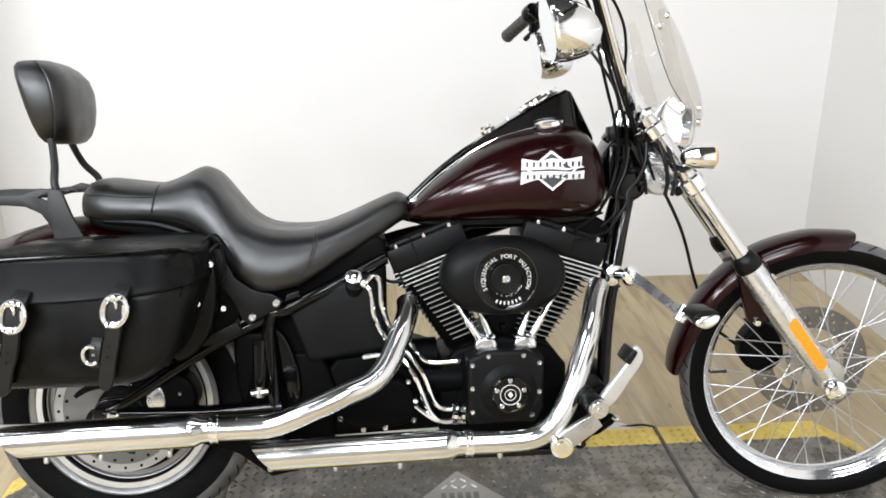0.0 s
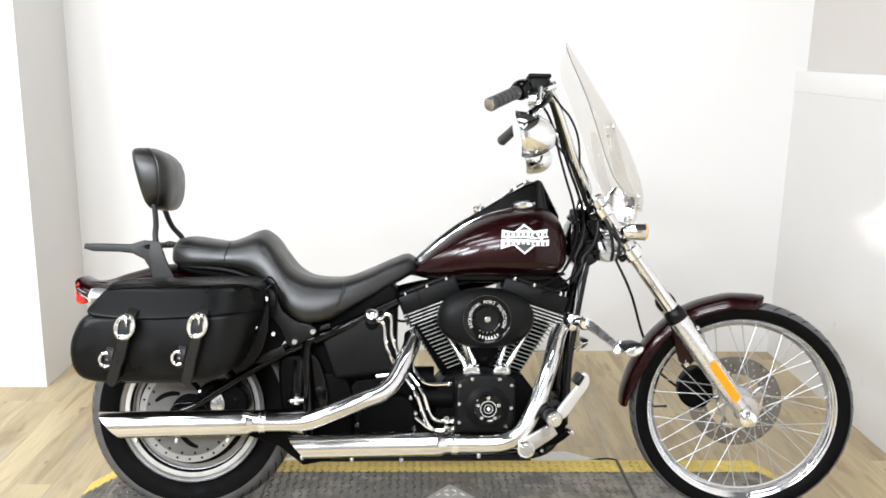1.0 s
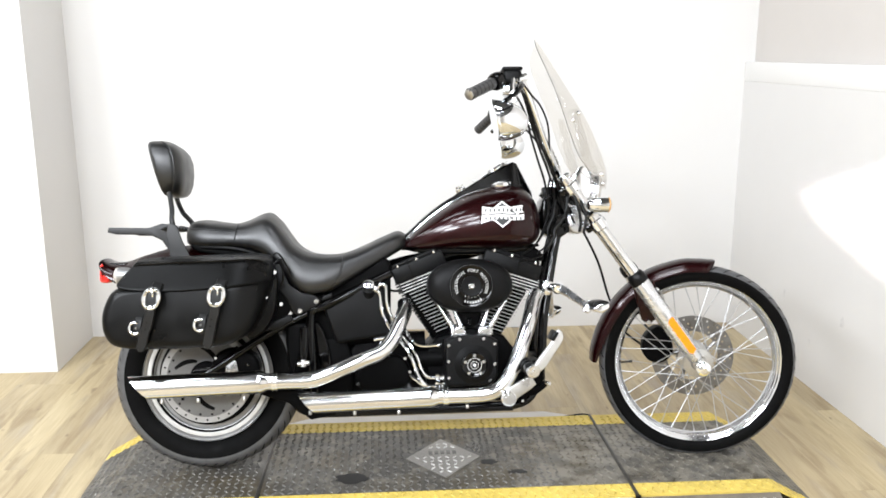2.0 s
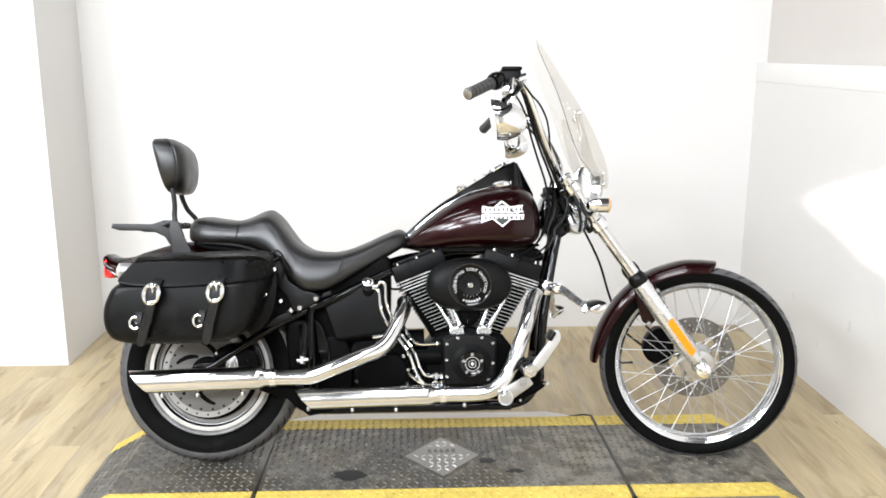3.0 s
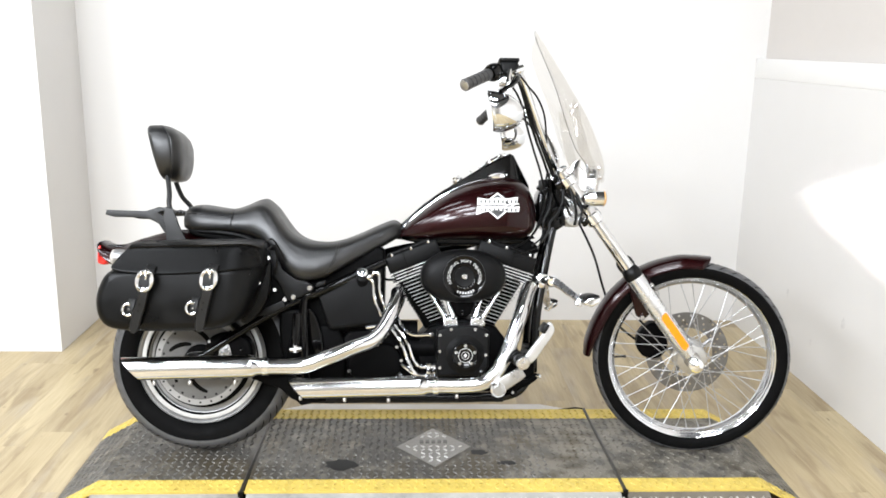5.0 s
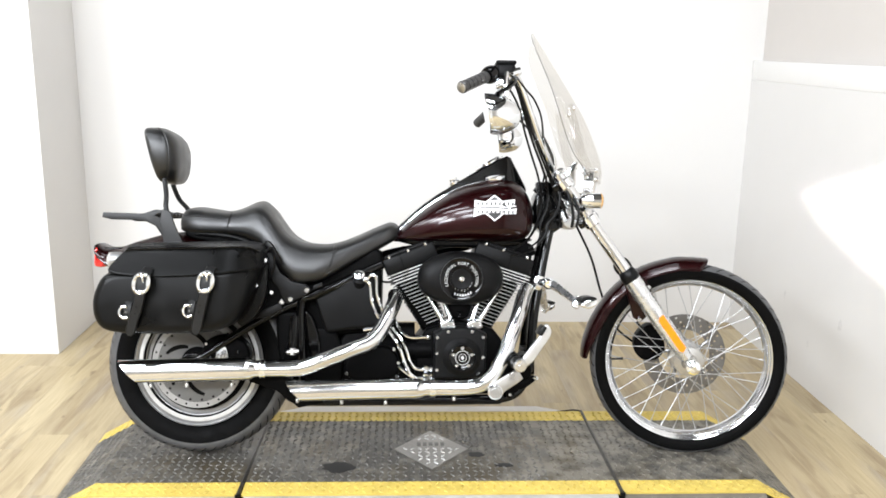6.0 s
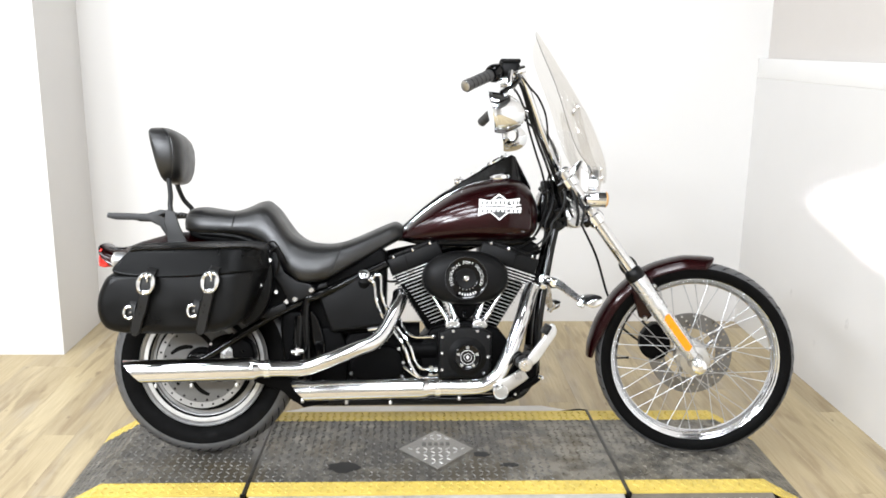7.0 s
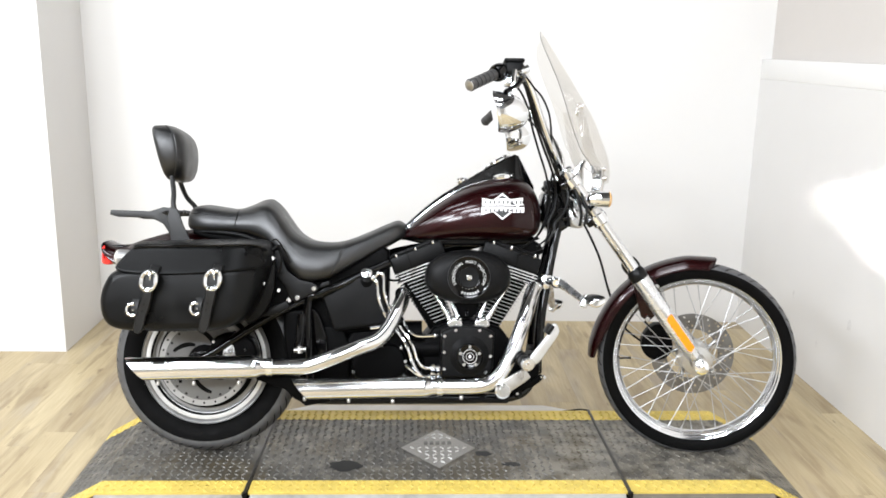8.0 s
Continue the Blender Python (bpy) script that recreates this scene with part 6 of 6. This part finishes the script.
for pts, nm in ((RG, "right"), (LG, "left")):
    d = (Vector(pts[0]) - Vector(pts[2])).normalized()
    ln = (Vector(pts[0]) - Vector(pts[2])).length
    g = part("grip", turned([(0.0165, 0), (0.0185, 0.004), (0.0175, 0.012), (0.0175, ln - 0.01), (0.019, ln - 0.006), (0.019, ln), (0.014, ln + 0.004), (0, ln + 0.005)], tuple(d), pts[2], 22), M_GRIP, hb, "dark grey rubber grip")
    part("grip_end", turned([(0.0165, 0), (0.016, 0.003), (0.008, 0.005), (0, 0.005)], tuple(d), Vector(pts[0]) + d * 0.003, 20), M_BRUSHED, g)
    for k in range(5):
        c = Vector(pts[2]) + d * (0.02 + (ln - 0.04) * k / 4)
        part("grip_ring", turned([(0.0178, 0), (0.0186, 0.001), (0.0186, 0.003), (0.0178, 0.004)], tuple(d), c, 20), M_GREY, g)
    sw = Vector(pts[2]) - d * 0.028
    part("switch_housing", turned([(0.02, 0), (0.026, 0.004), (0.028, 0.014), (0.028, 0.03), (0.024, 0.038)], tuple(d), sw - d * 0.012, 20), M_GLOSS, hb, "black switch housing")
bm = block((0.979, -0.36, 1.252), (1.037, -0.295, 1.294), 0.012, segs=4)
part("brake_reservoir", bm, M_SATIN, hb, "black brake fluid reservoir")
part("reservoir_lid", block((0.976, -0.362, 1.290), (1.04, -0.293, 1.302), 0.005), M_SATIN, hb)
part("master_cylinder", block((0.975, -0.352, 1.215), (1.03, -0.305, 1.25), 0.01), M_CHROME, hb, "chrome brake master cylinder")
part("lever_perch", tube([(1.0, -0.325, 1.25), (1.02, -0.345, 1.262), (1.05, -0.335, 1.275)], 0.015, 10), M_CHROME, hb)
part("brake_lever", tube([(1.035, -0.35, 1.25), (1.03, -0.385, 1.232), (1.005, -0.425, 1.205), (0.97, -0.455, 1.18)], [0.009, 0.008, 0.007, 0.008], 10), M_GLOSS, hb, "black brake lever")
part("clutch_lever", tube([(1.115, 0.35, 1.28), (1.10, 0.40, 1.265), (1.075, 0.45, 1.24), (1.05, 0.50, 1.215)], [0.009, 0.008, 0.007, 0.008], 10), M_GLOSS, hb, "black clutch lever")
part("clutch_clamp", tube([(1.05, 0.365, 1.275), (1.058, 0.372, 1.25), (1.05, 0.385, 1.222)], [0.016, 0.019, 0.012], 12), M_GLOSS, hb, "black clutch lever clamp")
part("clutch_perch", block((1.05, 0.31, 1.262), (1.11, 0.37, 1.295), 0.008), M_SATIN, hb)
for y in (-0.045, 0.045):
    part("riser", tube([(1.20, y, 0.945), (1.21, y, 0.985)], [0.02, 0.022], 16), M_CHROME, hb, "chrome handlebar riser")
part("pivot_bolt", turned([(0.014, 0), (0.017, 0.003), (0.017, 0.012), (0.011, 0.015), (0.009, 0.01), (0, 0.01)], (0, -1, 0), (1.222, -0.13, 0.973), 20), M_CHROME, hb, "chrome bolt head")


def mirror(c, s):
    """A chrome teardrop mirror hung under the bar, its glass to the rear."""
    c = Vector(c)
    bm = bmesh.new()
    rings = []
    for i in range(10):
        u = i / 9
        k = math.sqrt(max(0.0, 1 - (u * 0.995) ** 2.2))
        rings.append([c + Vector((-0.05 + 0.1 * u, 0.062 * k * math.cos(a), 0.064 * k * math.sin(a) * (1 - 0.1 * math.cos(a) * s) - 0.004)) for a in (2 * math.pi * j / 32 for j in range(32))])
    skin(bm, rings)
    ob = part("mirror", bm, M_CHROME, hb, "round chrome mirror shell hung under the bar", 60)
    for v in ob.data.vertices:
        v.co.x -= 0.2 * (v.co.z - c.z)
    part("mirror_rim", turned([(0.062, -0.003), (0.0645, 0), (0.064, 0.006), (0.061, 0.008)], (1, 0, 0.2), c + Vector((-0.053, 0, -0.004)), 36), M_CHROME, ob)
    part("mirror_glass", turned([(0.059, 0), (0.059, 0.002)], (-1, 0, -0.2), c + Vector((-0.0525, 0, -0.004)), 36), M_GLASSLIKE, ob, "mirror glass")
    part("mirror_stem", tube([c + Vector((0.01, 0, 0.05)), c + Vector((0.005, -s * 0.005, 0.09)), c + Vector((0.01, -s * 0.02, 0.125))], 0.0085, 10), M_CHROME, ob)
    return ob


mirror((1.0, -0.375, 1.138), -1)
mirror((1.108, 0.345, 1.154), 1)

# ---- cables and hoses down from the bar
runs = [
    [(1.02, -0.315, 1.262), (1.045, -0.298, 1.235), (1.065, -0.27, 1.194), (1.09, -0.23, 1.13), (1.124, -0.18, 1.057), (1.158, -0.13, 0.995), (1.185, -0.09, 0.922), (1.175, -0.075, 0.84), (1.13, -0.07, 0.76)],
    [(1.03, -0.31, 1.255), (1.057, -0.288, 1.222), (1.078, -0.26, 1.178), (1.108, -0.215, 1.11), (1.142, -0.165, 1.045), (1.175, -0.12, 0.985), (1.205, -0.095, 0.92), (1.225, -0.085, 0.85), (1.235, -0.08, 0.79)],
    [(1.045, -0.31, 1.262), (1.08, -0.275, 1.228), (1.11, -0.255, 1.2), (1.135, -0.235, 1.155), (1.147, -0.21, 1.11), (1.155, -0.175, 1.07), (1.172, -0.13, 1.01), (1.2, -0.1, 0.95), (1.24, -0.08, 0.86), (1.275, -0.04, 0.80)],
    [(0.99, -0.335, 1.235), (1.03, -0.3, 1.215), (1.062, -0.265, 1.165), (1.085, -0.225, 1.1), (1.115, -0.175, 1.03), (1.145, -0.125, 0.965), (1.165, -0.09, 0.89), (1.155, -0.08, 0.82), (1.12, -0.08, 0.75), (1.06, -0.09, 0.71)],
    [(1.075, 0.33, 1.262), (1.15, 0.26, 1.19), (1.2, 0.2, 1.11), (1.225, 0.14, 1.03), (1.215, 0.08, 0.93), (1.19, 0.07, 0.82)],
    [(1.085, 0.335, 1.265), (1.165, 0.27, 1.2), (1.215, 0.2, 1.12), (1.245, 0.14, 1.03), (1.24, 0.08, 0.92), (1.245, 0.06, 0.82)],
    [(1.19, -0.09, 0.9), (1.18, -0.1, 0.85), (1.16, -0.1, 0.80), (1.155, -0.1, 0.75), (1.12, -0.11, 0.72)],
    [(1.215, -0.125, 0.972), (1.238, -0.14, 0.925), (1.252, -0.15, 0.88), (1.262, -0.15, 0.83), (1.258, -0.145, 0.79)],
    [(1.225, -0.12, 0.975), (1.25, -0.14, 0.925), (1.27, -0.15, 0.875), (1.28, -0.155, 0.835), (1.272, -0.15, 0.79)],
    [(1.15, -0.11, 0.73), (1.175, -0.12, 0.77), (1.18, -0.12, 0.8), (1.205, -0.12, 0.83), (1.222, -0.115, 0.87), (1.225, -0.11, 0.91)],
]
for i, pts in enumerate(runs):
    part("control_cable", tube(pts, (0.0045, 0.0042, 0.0034, 0.0036, 0.0042, 0.004, 0.0032, 0.005, 0.0045, 0.0045)[i], 8), M_HOSE, bike, "black control cable")
for k in range(4):
    z0 = 0.91 - 0.03 * k
    part("wiring_clip", turned([(0.012, 0), (0.014, 0.004), (0.012, 0.01)], (0.4, 0, -1), (1.165 + 0.02 * k, -0.07, z0), 12), M_HOSE, bike)
part("key_lock", block((1.155, -0.045, 0.915), (1.185, -0.005, 0.95), 0.006), M_HOSE, bike)
part("neck_cover", puff(smooth_outline([(1.15, 0.90), (1.19, 0.925), (1.235, 0.86), (1.245, 0.80), (1.2, 0.77), (1.15, 0.80)], 3), -0.06, 0.06, 0.012, both=True), M_GLOSS, bike)
part("speed_wire", tube([(1.17, -0.085, 0.78), (1.155, -0.115, 0.74), (1.13, -0.13, 0.712), (1.09, -0.135, 0.70), (1.05, -0.13, 0.69)], 0.0022, 6), M_HOSE, bike, "thin black wire")

# ---- headlight and front signals
head = part("headlight", turned([(0.02, -0.05), (0.045, -0.035), (0.066, 0.0), (0.074, 0.04), (0.076, 0.056), (0.072, 0.062)], (0.97, 0, -0.2), (1.285, 0, 0.94), 40), M_RIM, bike, "round chrome headlight")
part("headlight_lens", turned([(0.071, 0), (0.065, 0.01), (0.04, 0.017), (0, 0.02)], (0.97, 0, -0.2), (1.344, 0, 0.928), 40), M_CLEAR, head, "clear headlight lens")
part("headlight_bracket", tube([(1.25, 0, 0.865), (1.30, 0, 0.865), (1.32, 0, 0.885)], 0.016, 10), M_CHROME, head)
for s in (-1, 1):
    ts = part("turn_signal", turned([(0.006, 0), (0.017, 0.006), (0.0245, 0.024), (0.0262, 0.045), (0.0265, 0.068)], (1, 0, -0.02), (1.268, s * 0.218, 0.878), 28), M_CHROME, bike, "chrome bullet turn signal")
    part("lens", turned([(0.0262, 0), (0.0262, 0.003), (0.02, 0.008), (0.008, 0.0105), (0, 0.011)], (1, 0, -0.02), (1.3365, s * 0.218, 0.8767), 28), M_AMBER_PALE, ts, "pale amber lens")
    part("stalk", tube([(1.30, s * 0.2, 0.86), (1.292, s * 0.165, 0.85), (1.285, s * 0.12, 0.86)], 0.009, 10), M_CHROME, ts)
part("lower_shroud", puff(smooth_outline([(1.235, 0.845), (1.245, 0.80), (1.275, 0.785), (1.30, 0.8), (1.32, 0.835), (1.27, 0.86)], 3), -0.06, 0.06, 0.008, both=True), M_POLISHED, bike)

# ---- windshield
WS = [(0.945, 1.386, 0.11, 0.05), (0.985, 1.389, 0.16, 0.09), (1.035, 1.380, 0.19, 0.125), (1.10, 1.356, 0.2, 0.13), (1.17, 1.326, 0.2, 0.122), (1.25, 1.278, 0.198, 0.1), (1.33, 1.228, 0.19, 0.082), (1.40, 1.184, 0.165, 0.062), (1.44, 1.158, 0.12, 0.035), (1.458, 1.147, 0.055, 0.008)]
bm = bmesh.new()
W1 = curve_pts([(w[1], 0, w[0]) for w in WS], 3)
W2 = curve_pts([(w[2], w[3], 0) for w in WS], 3)
fr_s, bk_s = [], []
for a, b in zip(W1, W2):
    row_f, row_b = [], []
    for k in range(21):
        u = -1 + k / 10
        q = Vector((a.x - b.y * abs(u) ** 1.9 + 0.22 * max(0.0, b.x * u), b.x * u, a.z))
        row_f.append(q)
        row_b.append(q + Vector((-0.0032, 0, -0.0012)))
    fr_s.append(row_f)
    bk_s.append(row_b)
vf = [[bm.verts.new(p) for p in r] for r in fr_s]
vb = [[bm.verts.new(p) for p in r] for r in bk_s]
R_, K_ = len(vf), 21
for i in range(R_ - 1):
    for k in range(K_ - 1):
        bm.faces.new((vf[i][k], vf[i][k + 1], vf[i + 1][k + 1], vf[i + 1][k]))
        bm.faces.new((vb[i][k + 1], vb[i][k], vb[i + 1][k], vb[i + 1][k + 1]))
    for k in (0, K_ - 1):
        bm.faces.new((vf[i][k], vf[i + 1][k], vb[i + 1][k], vb[i][k]))
for i in (0, R_ - 1):
    for k in range(K_ - 1):
        bm.faces.new((vf[i][k], vb[i][k], vb[i][k + 1], vf[i][k + 1]))
shield = part("windshield", bm, M_SHIELD, bike, "tall clear acrylic windshield", 60)
shield.visible_shadow = False
edge = [fr_s[i][0] + Vector((-0.0016, 0, 0)) for i in range(2, R_, 2)]
part("shield_edge", tube(edge, 0.0009, 6, 2), M_HOSE, shield, "thin dark edge of the windshield")
for s in (-1, 1):
    bm = puff([(1.246, 1.206), (1.262, 1.21), (1.276, 1.175), (1.29, 1.12), (1.312, 1.04), (1.336, 0.985), (1.322, 0.96), (1.296, 0.985), (1.274, 1.05), (1.258, 1.12)], s * 0.1185, s * 0.116, 0.0008)
    sb = part("shield_bracket", bm, M_SHIELD, shield, "flat clear windshield strap")
    sb.visible_shadow = False
    for q in () if s > 0 else ((1.262, s * 0.12, 1.192), (1.245, s * 0.12, 1.168), (1.345, s * 0.1, 0.985), (1.352, s * 0.08, 0.955)):
        bolt(q, (1, s * 0.35, 0.3), 0.0075, 0.01, sb, name="shield_screw")
part("lower_plate", puff(smooth_outline([(1.236, 0.955), (1.25, 0.99), (1.272, 1.012), (1.294, 1.0), (1.302, 0.955), (1.3, 0.915), (1.28, 0.89), (1.255, 0.905)], 3), -0.128, -0.122, 0.002), M_CHROME, shield, "chrome lower windshield plate")
part("shield_crossbar", tube([(1.30, -0.12, 0.99), (1.34, 0, 0.985), (1.30, 0.12, 0.99)], 0.008, 10), M_CHROME, shield)

# ---------------------------------------------------------------- plank floor
tagged(part("floor", block((ROOM_W, ROOM_S, -0.05), (XR, YB, -0.004), 0), M_GAP, None, "pale oak plank floor with worn grey-brown grain", 0), category="floor", kind="structure")
floor = bpy.data.objects["floor"]
PW, PL = 0.125, 1.1
plank_meshes = []
for k in range(3):
    bm = block((-PW / 2 + 0.0003, -PL / 2 + 0.0003, -0.0045), (PW / 2 - 0.0003, PL / 2 - 0.0003, 0.0), 0)
    plank_meshes.append(mesh_of("plank", bm, M_WOOD, 0))


def plank_rows(x0, x1, y0, y1, own):
    rnd = random.Random(5)
    i = 0
    x = x0 + PW / 2
    rest = bmesh.new()
    while x - PW / 2 < x1 - 0.005:
        y = y0 - rnd.uniform(0, PL)
        while y < y1 + PL / 2:
            yc = y + PL / 2
            lo, hi = max(yc - PL / 2, ROOM_S), min(yc + PL / 2, YB)
            if own(x, yc) and hi > lo + 0.05:
                ob = new("plank", plank_meshes[i % 3])
                ob.parent = floor
                right = min(x + PW / 2, XR)
                ob.location = ((x - PW / 2 + right) / 2, (lo + hi) / 2, 0)
                ob.scale = ((right - x + PW / 2) / PW, (hi - lo) / PL, 1)
                i += 1
            elif hi > lo + 0.05:
                q = [(x - PW / 2 + 0.0003, lo), (x + PW / 2 - 0.0003, lo), (x + PW / 2 - 0.0003, hi), (x - PW / 2 + 0.0003, hi)]
                rest.faces.new([rest.verts.new((a, b, 0)) for a, b in q])
            y += PL
        x += PW
    tagged(part("plank_field", rest, M_WOOD, floor, "", 0), kind="stuff")


plank_rows(ROOM_W + 0.02, XR, ROOM_S, YB, lambda x, y: -2.2 < x < 2.6 and -1.6 < y < 2.4)
